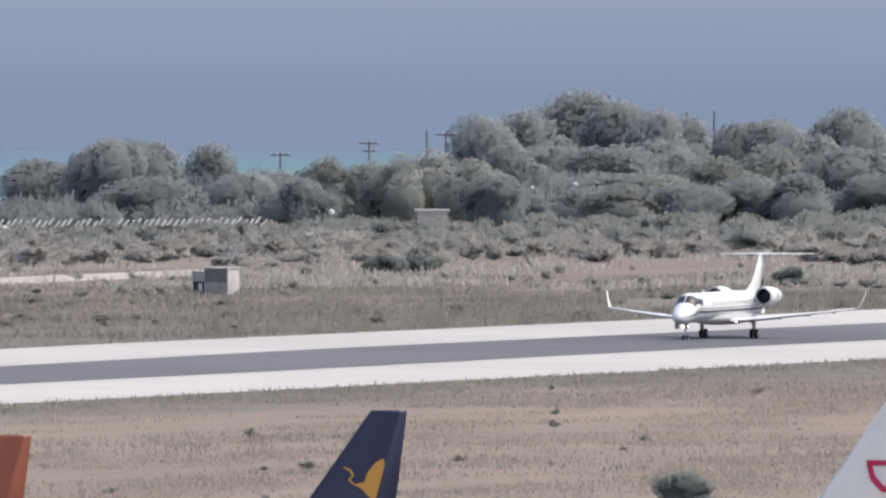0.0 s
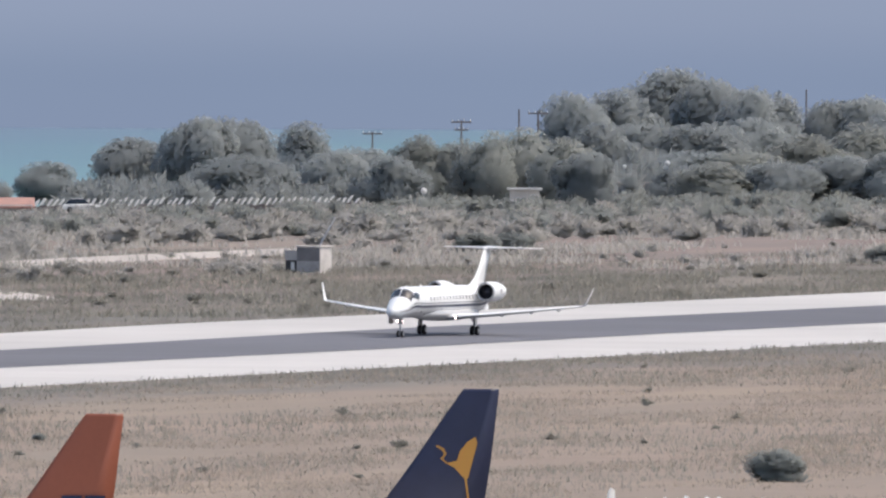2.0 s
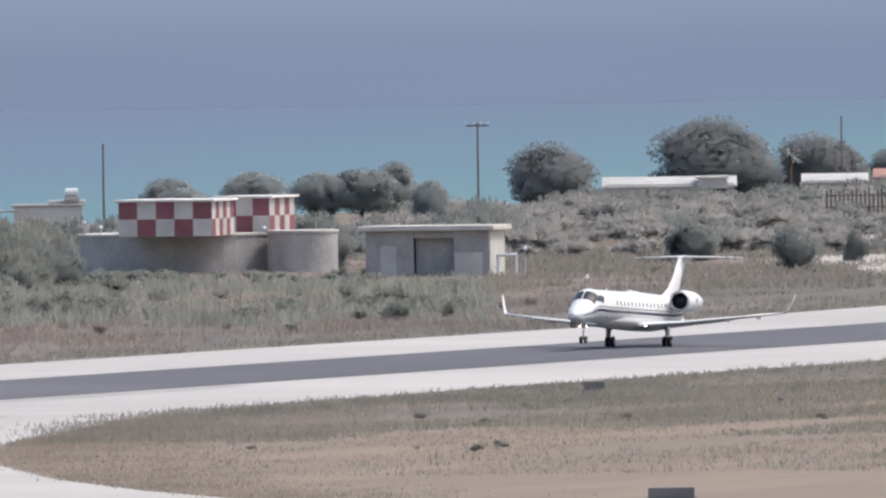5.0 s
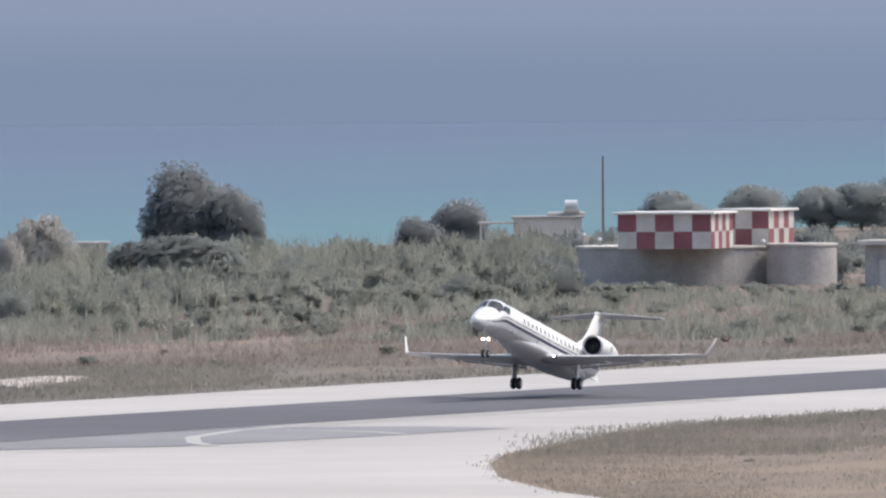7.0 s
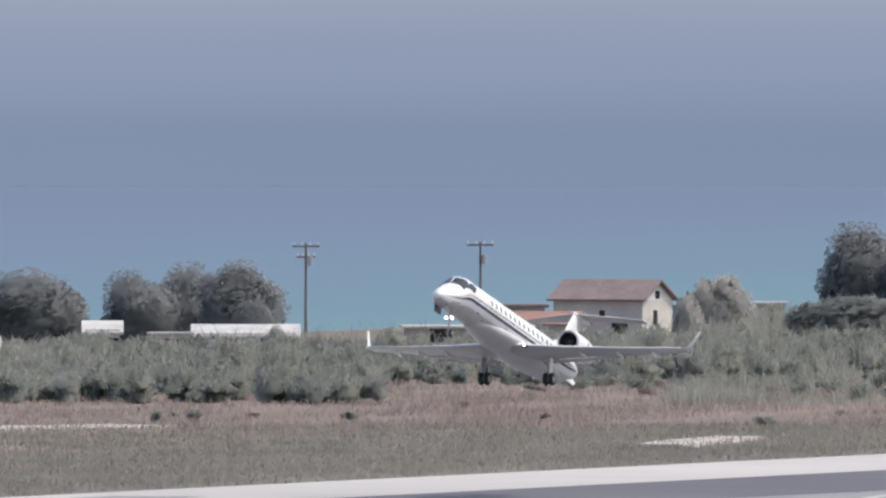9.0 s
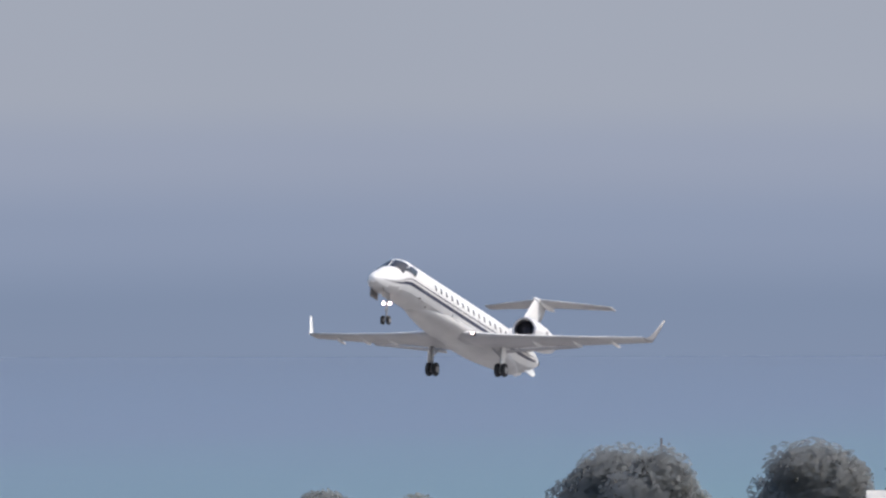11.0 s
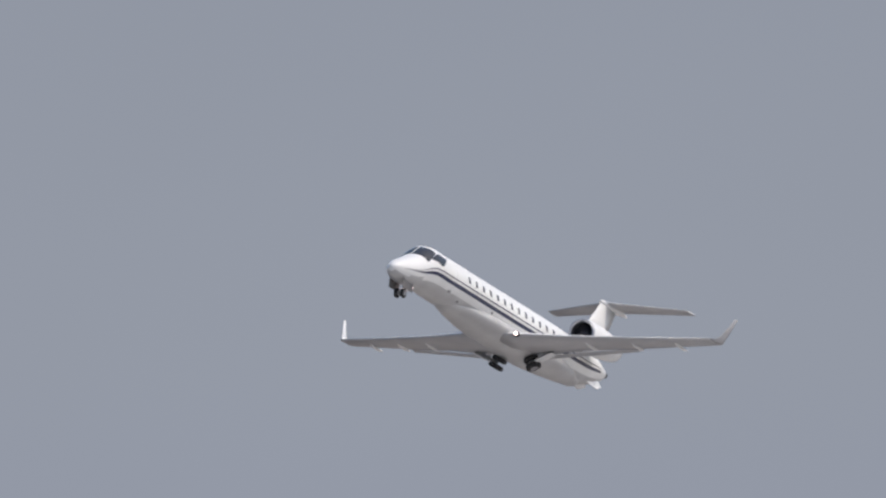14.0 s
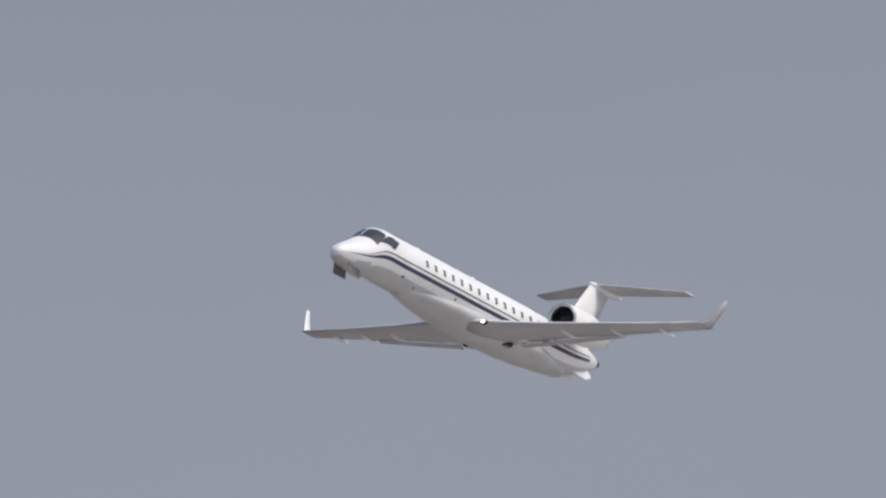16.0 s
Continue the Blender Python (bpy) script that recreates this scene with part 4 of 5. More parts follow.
def thicket(name, seed, places, wide, high, mat, label, category, leaf=0.14, upright=0.6, leaves=300):
    """Many mounds of one kind of plant that run into each other, in one mesh."""
    rg = random.Random(seed)
    kinds = [clump_mesh(seed * 10 + k, 6, leaves, leaf, upright) for k in range(5)]
    vs, fs, ns, at = [], [], [], 0
    for p in places:
        v, f = kinds[rg.randrange(5)]
        a = rg.uniform(0, 6.28)
        w = rg.uniform(*wide)
        swell = 1 + 0.5 * noise.noise(Vector((p[0] * 0.07, p[1] * 0.02, seed)))
        h = rg.uniform(*high) * swell
        w = min(w, h * 2.6)
        c, s = math.cos(a) * w, math.sin(a) * w
        vs.append(np.c_[v[:, 0] * c - v[:, 1] * s + p[0], v[:, 0] * s + v[:, 1] * c + p[1], v[:, 2] * h * 1.15 + p[2]])
        out = v - np.array([0, 0, -0.35])
        out /= np.linalg.norm(out, axis=1)[:, None]
        c, s = math.cos(a), math.sin(a)
        ns.append(np.c_[out[:, 0] * c - out[:, 1] * s, out[:, 0] * s + out[:, 1] * c, out[:, 2] + 0.8])
        fs.append(f + at)
        at += len(v)
    verts, faces = np.concatenate(vs), np.concatenate(fs)
    me = bpy.data.meshes.new(name)
    me.from_pydata(verts.tolist(), [], [f[:3] if f[2] == f[3] else f for f in faces.tolist()])
    me.materials.append(mat)
    me.shade_smooth()
    own = np.empty(len(verts) * 3, dtype=np.float32)
    me.vertices.foreach_get("normal", own)
    soft = np.concatenate(ns) * 0.85 + own.reshape(-1, 3) * 0.15
    me.normals_split_custom_set_from_vertices((soft / np.maximum(np.linalg.norm(soft, axis=1), 1e-6)[:, None]).tolist())
    return tagged(new(name, me), label, category, kind="stuff")


# tall reed beds between the runway and the beach houses
thicket("reeds", 21, scatter(21, 330, 20.9, 22.98, 1975, 2190), (2.2, 4.8), (1.7, 2.9), REED, "tall green reed bed", "reeds", leaf=0.15, upright=0.8)
thicket("reeds", 40, scatter(40, 150, 22.05, 22.98, 1888, 1985), (2.2, 4.6), (1.7, 2.7), REED, "tall green reed bed", "reeds", leaf=0.15, upright=0.8)
thicket("reeds", 41, scatter(41, 45, 22.05, 23.0, 1880, 1960), (2.2, 4.0), (1.4, 2.3), GREEN_BUSH, "dense green bushes within the reed bed", "bushes")
thicket("reeds", 22, scatter(22, 90, 20.9, 23.3, 1965, 2150), (2.2, 4.2), (1.8, 2.9), GREEN_BUSH, "dense green bushes within the reed bed", "bushes")
thicket("reeds", 23, scatter(23, 45, 23.05, 24.2, 1975, 2045), (2.0, 4.0), (0.4, 0.9), GREEN_BUSH, "low green brush before the sheds", "bushes")
thicket("reeds", 44, scatter(44, 45, 22.93, 23.32, 1950, 2015), (2.0, 3.6), (1.1, 1.6), REED, "green reeds before the sheds", "reeds", leaf=0.15, upright=0.8)
thicket("scrub", 45, scatter(45, 60, 19.45, 20.12, 2075, 2125), (2.0, 4.0), (0.4, 0.9), REED, "thin green brush at the foot of the tanks", "scrub")
thicket("reeds", 24, scatter(24, 110, 20.15, 21.0, 2040, 2150), (2.0, 4.5), (1.2, 2.4), REED, "green reed bed beside the tanks", "reeds", leaf=0.15, upright=0.8)
thicket("reeds", 25, scatter(25, 110, 20.15, 21.3, 2195, 2310), (2.5, 5.0), (2.8, 4.2), REED, "tall green reed bed", "reeds", leaf=0.15, upright=0.8)
thicket("reeds", 26, scatter(26, 80, 19.2, 20.2, 2180, 2420), (2.5, 5.0), (2.0, 3.4), GREEN_BUSH, "dark green brush behind the tanks", "bushes")
thicket("scrub", 27, scatter(27, 130, 19.2, 21.6, 1900, 2050, 0.1, x_max=-625, size=0.05), (1.5, 4.0), (0.5, 1.4), REED, "thin green brush at the field edge", "scrub", leaf=0.2)
thicket("scrub", 28, scatter(28, 14, 19.0, 24.2, 1790, 1965, 0.08, x_max=-618, size=0.06), (0.8, 2.0), (0.3, 0.7), REED, "low haze-paled brush on the verge", "scrub", leaf=0.25)
thicket("scrub", 29, scatter(29, 30, 19.0, 24.2, 1820, 1975, 0.08, x_max=-620, size=0.06), (0.8, 2.4), (0.2, 0.5), RED_STALK, "low dry brush on the verge", "scrub", leaf=0.25)
blades("reeds", 1, scatter(1, 1200, 20.9, 23.1, 1960, 2190, 0.14, size=0.05), 1.6, 3.0, 0.06, REED, "tall green reed canes", "reeds", per=5, spread=0.6)
blades("reeds", 2, scatter(2, 900, 20.2, 21.3, 2190, 2300, 0.12, size=0.05), 1.8, 3.6, 0.06, REED, "tall green reed canes", "reeds", per=5, spread=0.6)
blades("reeds", 4, scatter(4, 2600, 19.2, 21.4, 1880, 2080, 0.2, size=0.06), 0.4, 1.2, 0.08, REED, "thin green reeds at the field edge", "reeds", per=5, spread=0.6)
# dry scrub along the strip further up the runway
thicket("scrub", 31, scatter(31, 290, 18.2, 19.4, 2200, 2640, 0.05, size=0.05), (2.5, 6.5), (0.9, 2.3), DRY_SCRUB, "dry brown scrub and brush", "scrub")
thicket("scrub", 32, scatter(32, 70, 18.3, 19.4, 2300, 2650), (2.5, 6.0), (1.2, 2.4), LEAF_HAZED_OLIVE, "olive brush paled by painted haze", "scrub")
thicket("scrub", 33, scatter(33, 300, 15.9, 18.4, 2470, 2780, 0.05, size=0.04), (3.0, 7.0), (1.0, 2.4), DRY_SCRUB, "dry brown scrub and brush", "scrub")
thicket("scrub", 34, scatter(34, 200, 15.9, 18.2, 2560, 2785), (3.0, 7.0), (1.3, 2.8), LEAF_HAZED_OLIVE, "pale green brush before the trees", "scrub")
thicket("scrub", 35, scatter(35, 110, 15.9, 18.6, 2250, 2470, 0.15, size=0.05), (1.5, 5.0), (0.3, 1.0), DRY_SCRUB, "low haze-paled brush on bare ground", "scrub")
thicket("scrub", 36, scatter(36, 45, 15.9, 18.9, 2040, 2260, 0.1, x_max=-616, size=0.05), (2.0, 5.5), (0.3, 0.7), GREY_GRASS, "low green brush beside the runway", "scrub", leaf=0.2)
thicket("scrub", 37, scatter(37, 110, 16.0, 18.5, 2820, 2900), (3.0, 6.0), (1.6, 2.8), LEAF_HAZED_OLIVE, "undergrowth below the trees, paled by painted haze", "scrub")
thicket("scrub", 39, scatter(39, 50, 18.12, 19.08, 2625, 2668), (3.0, 5.0), (2.1, 2.6), LEAF_HAZED_OLIVE, "haze-paled brush before the beach buildings", "scrub")
thicket("scrub", 43, scatter(43, 110, 16.05, 17.45, 2890, 2975), (4.0, 7.0), (3.8, 5.4), LEAF_HAZED, "dark undergrowth below the trees", "scrub")
thicket("scrub", 38, scatter(38, 80, 17.42, 18.12, 2840, 2900), (3.5, 6.0), (3.6, 4.8), LEAF_HAZED, "dark undergrowth below the trees", "scrub")
blades("scrub", 6, scatter(6, 4500, 15.9, 18.8, 2300, 2760, 0.2, size=0.04), 0.3, 0.9, 0.12, DRY_SCRUB, "dry brown grass and stalks", "scrub", per=5, spread=0.8)
# mounds of tall dry grass on the near field
thicket("grass", 42, scatter(42, 45, 15.8, 19.8, 1420, 1900, 0.1, x_min=-532, size=0.05), (2.0, 6.0), (0.2, 0.5), GREY_GRASS, "grey-green mounds of rough grass", "grass", leaf=0.12, leaves=260)
# grass on both sides of the runway
blades("grass", 15, scatter(15, 5500, 18.9, 24.3, 1780, 2000, 0.12, x_max=-612, size=0.09), 0.2, 0.6, 0.05, RED_STALK, "rough dusty grass and stalks", "grass", per=6, spread=1.0)
blades("grass", 19, scatter(19, 9500, 20.8, 24.4, 1520, 1800, x_max=-611), 0.12, 0.4, 0.06, GREY_GRASS, "grey-green rough verge grass", "grass", per=6, spread=1.1)
blades("grass", 17, scatter(17, 4500, 18.3, 20.2, 1490, 1950, 0.1, x_min=-537, size=0.06), 0.12, 0.4, 0.04, GREY_GRASS, "grey-green grass on the field corner", "grass", per=6, spread=1.0)
blades("grass", 16, scatter(16, 3000, 15.6, 20.0, 1400, 1990, 0.3, x_min=-538, size=0.03), 0.12, 0.4, 0.04, GREY_GRASS, "rough grey-green grass in patches", "grass", per=6, spread=1.0)
blades("grass", 8, scatter(8, 8000, 19.4, 24.2, 1700, 2420, 0.15, x_max=-607, size=0.08), 0.1, 0.36, 0.06, GRASS_BLADE, "dry tufted grass verge", "grass", per=7, spread=1.1)
blades("grass", 18, scatter(18, 7000, 15.6, 19.5, 1700, 2420, 0.15, x_max=-607, size=0.08), 0.1, 0.36, 0.06, GREY_GRASS, "grey-green tufted grass verge", "grass", per=7, spread=1.1)
blades("grass", 9, scatter(9, 12000, 15.6, 20.0, 1400, 1990, 0.15, x_min=-538, size=0.08), 0.06, 0.22, 0.04, GRASS_BLADE, "dry tufted grass field", "grass", per=6, spread=1.2)
verge = []
rg = random.Random(10)
for k in range(3600):
    y = rg.uniform(1250, 2350)
    if y > 1470:
        verge.append((-539.3 + abs(rg.gauss(0, 7)), y, 0.0))
    verge.append((-605.5 - abs(rg.gauss(0, 6)), y, 0.0))
blades("grass", 11, verge, 0.1, 0.38, 0.05, GREY_GRASS, "ragged grass along the runway edge", "grass", per=6)
blades("grass", 12, scatter(12, 4500, 15.9, 19.2, 2020, 2300, 0.15, x_max=-612, size=0.06), 0.2, 0.65, 0.08, GREY_GRASS, "green rough grass strip", "grass", per=6, spread=0.8)
corner = []
edge = [(-538, 1500), (-533, 1462), (-525, 1430), (-519, 1405), (-511, 1381), (-499, 1350), (-484, 1318), (-470, 1293), (-454, 1268)]
for k in range(3200):
    i = rg.randrange(len(edge) - 1)
    f = rg.random()
    x = edge[i][0] + (edge[i + 1][0] - edge[i][0]) * f
    y = edge[i][1] + (edge[i + 1][1] - edge[i][1]) * f
    o = abs(rg.gauss(0, 6))
    corner.append((x + o * 0.85, y + o * 0.5, 0.0))
blades("grass", 13, corner, 0.06, 0.22, 0.04, GRASS_BLADE, "ragged grass along the taxiway corner", "grass", per=5)


# ---- buildings, poles and small things beyond the runway ----
def site(az, d, turn=0.0, z=None):
    """A building's pose: x to the right and y away from the camera, then turned."""
    p = spot(az, d)
    p.z = ground_z(p.x) if z is None else z
    return Matrix.Translation(p) @ pose(0, 0, 0, 0, 0, az + turn)


def gable_roof(w, l, z0, rise, over, thick=0.18):
    """A ridge along x with overhanging eaves."""
    loops = []
    for x in (-w / 2 - over, w / 2 + over):
        h = l / 2 + over
        loops.append([(x, -h, z0 - 0.12), (x, 0, z0 + rise), (x, h, z0 - 0.12), (x, h, z0 - 0.12 + thick), (x, 0, z0 + rise + thick), (x, -h, z0 - 0.12 + thick)])
    return rings(loops)


def gable_end(w, l, z0, rise):
    return rings([[(x, -l / 2, z0), (x, l / 2, z0), (x, 0, z0 + rise)] for x in (-w / 2, w / 2)])


def wall_ring(parent, w, l, h, mat, openings=(), t=0.25, name="wall"):
    """Four walls; openings are cut as (side, from, to, sill, head) in metres along the wall."""
    sides = {"front": ((-w / 2, -l / 2), (w / 2, -l / 2)), "right": ((w / 2, -l / 2), (w / 2, l / 2)), "back": ((w / 2, l / 2), (-w / 2, l / 2)), "left": ((-w / 2, l / 2), (-w / 2, -l / 2))}
    for side, (p0, p1) in sides.items():
        p0, p1 = Vector((*p0, 0)), Vector((*p1, 0))
        length = (p1 - p0).length
        ang = math.degrees(math.atan2(p1.y - p0.y, p1.x - p0.x))
        bm = bmesh.new()
        cuts = sorted(o[1:] for o in openings if o[0] == side)
        at = 0.0 if side in ("front", "back") else t
        end = length if side in ("front", "back") else length - t
        for a, b, sill, head in cuts:
            box(at, a, 0, t, 0, h, bm=bm)
            if sill > 0:
                box(a, b, 0, t, 0, sill, bm=bm)
            box(a, b, 0, t, head, h, bm=bm)
            at = b
        box(at, end, 0, t, 0, h, bm=bm)
        ob = part(name, bm, mat, parent)
        ob.matrix_basis = Matrix.Translation(p0) @ pose(0, 0, 0, 0, 0, ang)
        for a, b, sill, head in cuts:
            wob = part("window", box(a, b, 0.1, 0.15, sill, head), GLASS_DARK, parent, "dark window opening")
            wob.matrix_basis = ob.matrix_basis


# chequered monitoring hut on a pale block, with a leaning mast
hut = thing("equipment_hut", "small chequered equipment hut with weathered paint", "hut", site(17.585, 2263, -28))
part("body", box(-1.3, 1.0, -1.1, 1.1, 0.0, 2.35, 0.03), WALL_GREY, hut)
part("front_panel", box(-1.25, 0.95, -1.13, -1.1, 1.15, 2.3, 0.01), DARK_PAINT, hut, "dark painted upper panel")
part("side_door", box(-1.95, -1.6, -0.93, -0.9, 0.3, 1.05, 0.01), WALL_WHITE, hut, "small white hatch")
part("roof", box(-1.4, 1.1, -1.2, 1.2, 2.35, 2.47, 0.02), WALL_PALE, hut)
part("annex_top", box(-2.55, -1.3, -0.95, 0.9, 1.2, 2.1, 0.03), WALL_GREY, hut)
part("annex", box(-2.5, -1.3, -0.9, 0.9, 0.0, 1.2, 0.03), DARK_VOID, hut, "low dark side box")
for k, (z0, z1) in enumerate(((0.1, 1.2), (1.2, 2.3))):
    for j in range(2):
        part("panel", box(1.0, 1.02, -1.05 + j * 1.05, -1.05 + (j + 1) * 1.05, z0, z1), CHECK_WHITE, hut, "pale painted square")
mast = thing("mast", "thin leaning steel mast beside the hut", "mast", site(17.60, 2266))
part("pole", tube((-0.4, 0, 0), (2.3, 0, 4.9), 0.10, 0.08), STEEL, mast)
part("stay", tube((0.8, 0, 1.6), (2.6, 0.4, 0.0), 0.02), STEEL, mast)


# water tanks and the red and white chequered buildings on them
def round_tank(az, d, r, h, label):
    t = thing("water_tank", label, "tank", site(az, d))
    n = 48
    circ = [(math.cos(k * 2 * math.pi / n), math.sin(k * 2 * math.pi / n)) for k in range(n)]
    part("wall", rings([[(x * r, y * r, z) for x, y in circ] for z in (-0.5, h)]), WALL_GREY, t)
    part("rim", rings([[(x * q, y * q, z) for x, y in circ] for q, z in ((r + 0.12, h - 0.02), (r + 0.12, h + 0.16), (r - 0.2, h + 0.18))]), WALL_PALE, t, "pale concrete rim")
    return t


round_tank(19.878, 2153, 8.65, 3.15, "large round grey concrete water tank")
round_tank(19.615, 2146, 2.9, 3.3, "small round grey concrete water tank")


def chequered_block(az, d, w, l, z0, h, cols_front, cols_side, turn):
    b = thing("chequered_building", "red and white chequered box building on a tank", "building", site(az, d, turn, z0), "chequered buildings")
    part("body", box(-w / 2, w / 2, -l / 2, l / 2, 0, h), WALL_PALE, b)
    part("roof", box(-w / 2 - 0.35, w / 2 + 0.35, -l / 2 - 0.35, l / 2 + 0.35, h, h + 0.2, 0.03), WALL_WHITE, b, "thin pale roof slab")
    for r in range(2):
        for k in range(cols_front):
            x0, x1 = -w / 2 + w * k / cols_front, -w / 2 + w * (k + 1) / cols_front
            part("panel", box(x0 + 0.01, x1 - 0.01, -l / 2 - 0.03, -l / 2, h * r / 2 + 0.01, h * (r + 1) / 2 - 0.01), RED_PAINT if (k + r) % 2 else CHECK_WHITE, b)
        for k in range(cols_side):
            y0, y1 = -l / 2 + l * k / cols_side, -l / 2 + l * (k + 1) / cols_side
            part("panel", box(w / 2, w / 2 + 0.03, y0 + 0.01, y1 - 0.01, h * r / 2 + 0.01, h * (r + 1) / 2 - 0.01), CHECK_WHITE if (k + r) % 2 else RED_PAINT, b)
    return b


chequered_block(19.893, 2143, 7.9, 7.5, 3.15, 2.85, 5, 6, -14)
chequered_block(19.715, 2152, 4.4, 6.0, 3.2, 2.9, 3, 5, -20)
for a, h in ((20.095, 0.9), (20.06, 0.5), (19.96, 0.35), (19.92, 0.3), (19.90, 0.45), (19.70, 0.3)):
    s = thing("vent_pipe", "small pale vent pipe on the tank roof", "pipe", site(a, 2147 if a < 20.05 else 2150, 0, 3.3), "vent pipes")
    part("pipe", tube((0, 0, 0), (0, 0, h), 0.07), STEEL, s)
    part("cap", tube((0, 0, h), (0, 0, h + 0.22), 0.2, 0.12), TANK_SILVER, s)

# open-fronted pump house with a flat roof
pump = thing("pump_house", "grey open-fronted pump house with a flat roof", "building", site(19.32, 2115, -14))
for x0, x1 in ((-5.3, -4.1), (-2.7, -1.3), (2.1, 2.7), (4.5, 5.1)):
    part("pier", box(x0, x1, -2.6, -2.3, 0, 3.7, 0.02), WALL_GREY, pump)
part("wall", box(-5.3, 5.1, 2.3, 2.6, 0, 3.7), WALL_GREY, pump)
part("wall", box(-5.3, -5.0, -2.3, 2.3, 0, 3.7), WALL_GREY, pump)
part("wall", box(4.8, 5.1, -2.3, 2.3, 0, 3.7), WALL_PALE, pump)
part("wall", box(2.7, 4.5, -2.55, -2.3, 0, 3.7), WALL_GREY, pump)
part("parapet", box(2.1, 4.5, -2.62, -2.56, 0, 1.9), WALL_PALE, pump)
part("door", box(-4.1, -2.7, -2.5, -2.4, 0, 2.5), WALL_PALE, pump, "pale closed door")
part("lintel", box(-4.1, -2.7, -2.58, -2.3, 2.5, 3.7), WALL_GREY, pump)
# no real shutter: panel added so the open bay looks less dark
part("shutter", box(-1.3, 2.1, -1.75, -1.65, 0, 3.7), WALL_GREY, pump, "added grey panel set back in the open bay")
part("lintel", box(-1.3, 2.1, -2.58, -2.3, 3.1, 3.7), WALL_GREY, pump)
part("roof", box(-5.8, 5.6, -3.3, 3.0, 3.7, 4.1, 0.04), WALL_PALE, pump, "thick pale roof slab")
pipes = thing("pipe_frame", "white bent pipe frame beside the pump house", "pipe", site(19.165, 2105))
for x in (-0.75, 0.75):
    part("upright", tube((x, 0, 0), (x, 0, 1.75), 0.12), TANK_SILVER, pipes)
part("top_pipe", tube((-0.85, 0, 1.75), (0.85, 0, 1.75), 0.14), TANK_SILVER, pipes)
part("valve", tube((0.2, 0, 1.85), (0.2, 0, 2.25), 0.1, 0.16), STEEL, pipes)
for a, d, z in ((19.125, 2104, 2.2), (18.99, 2050, 0.6)):
    lampost = thing("marker_post", "thin post with a small white head", "post", site(a, d))
    part("post", tube((0, 0, 0), (0, 0, z), 0.05), STEEL, lampost)
    part("head", tube((0, 0, z), (0, 0, z + 0.3), 0.2, 0.1), TANK_SILVER, lampost)

# beach house with a roof tank and a pergola
bh = thing("beach_house", "low pale beach house with a white roof", "house", site(20.175, 2470, 0))
base = bh.location.z
wall_ring(bh, 6.5, 6, 1.75 - base, WALL_PALE, [("front", 1.2, 2.2, 1.2, 2.4)])
part("roof", box(-3.5, 3.5, -3.2, 3.2, 1.75 - base, 1.95 - base, 0.04), WALL_GREY, bh)
part("upper_roof", box(0.0, 3.6, -2.0, 2.5, 1.95 - base, 2.3 - base, 0.05), ROOF_WHITE, bh, "bright white roof slab")
tank = thing("roof_tank", "silver water tank on a small white stand", "tank", site(20.125, 2468, 0, 2.3))
part("stand", box(-0.6, 0.9, -0.5, 0.5, 0, 0.35, 0.03), ROOF_WHITE, tank)
part("drum", tube((-0.5, 0, 0.75), (0.7, 0, 0.75), 0.42, n=14), TANK_SILVER, tank)
pg = thing("pergola", "open timber pergola beside the beach house", "pergola", site(20.285, 2468))
for x in (-1.6, 1.6):
    for y in (-1.5, 1.5):
        part("post", box(x - 0.08, x + 0.08, y - 0.08, y + 0.08, 0, 1.3 - base), WALL_PALE, pg)
part("roof", box(-1.9, 1.9, -1.8, 1.8, 1.3 - base, 1.48 - base, 0.02), WALL_GREY, pg)

# two-storey house with a brown gable roof, red-roofed annex and flat shed
hs = thing("house", "pale rendered house with a brown gable roof", "house", site(21.525, 2262, -26))
base = hs.location.z
hh = 2.75 - base
wall_ring(hs, 8.6, 6.0, hh, WALL_PALE, [("front", 4.4, 5.0, hh - 1.6, hh - 0.9), ("front", 5.6, 7.2, hh - 3.0, hh - 2.0), ("right", 2.2, 3.1, hh - 2.4, hh - 0.9)])
part("gable", gable_end(8.6, 5.98, hh, 1.55), WALL_WHITE, hs)
part("roof", gable_roof(8.6, 6.0, hh, 1.6, 0.45), ROOF_BROWN, hs, "brown tiled gable roof")
part("gable_window", box(4.3, 4.34, -0.4, 0.4, hh + 0.1, hh + 0.8), GLASS_DARK, hs, "small dark attic window")
an = thing("annex", "low annex with a faded terracotta roof", "house", site(21.70, 2252, -18))
base = an.location.z
wall_ring(an, 8.2, 4.2, 0.75 - base, WALL_PALE, [("front", 3, 4, 2, 3)])
part("gable", gable_end(8.2, 4.18, 0.75 - base, 0.9), WALL_WHITE, an)
part("roof", gable_roof(8.2, 4.2, 0.75 - base, 0.95, 0.5), ROOF_TILE, an, "faded terracotta tiled roof")
fl = thing("flat_shed", "long grey shed with a flat roof", "shed", site(21.845, 2238, 3))
base = fl.location.z
wall_ring(fl, 10.8, 5, 0.62 - base, WALL_GREY, [("front", 2, 3.4, 1.0, 2.2), ("front", 6, 7.4, 1.0, 2.2)])
part("roof", box(-5.8, 5.8, -2.9, 2.9, 0.62 - base, 0.86 - base, 0.03), WALL_PALE, fl)
bk = thing("back_house", "brown-roofed house behind the annex", "house", site(21.74, 2275, 10))
base = bk.location.z
wall_ring(bk, 4.5, 4, 1.9 - base, WALL_GREY)
part("roof", box(-2.6, 2.6, -2.3, 2.3, 1.9 - base, 2.2 - base, 0.05), ROOF_BROWN, bk)


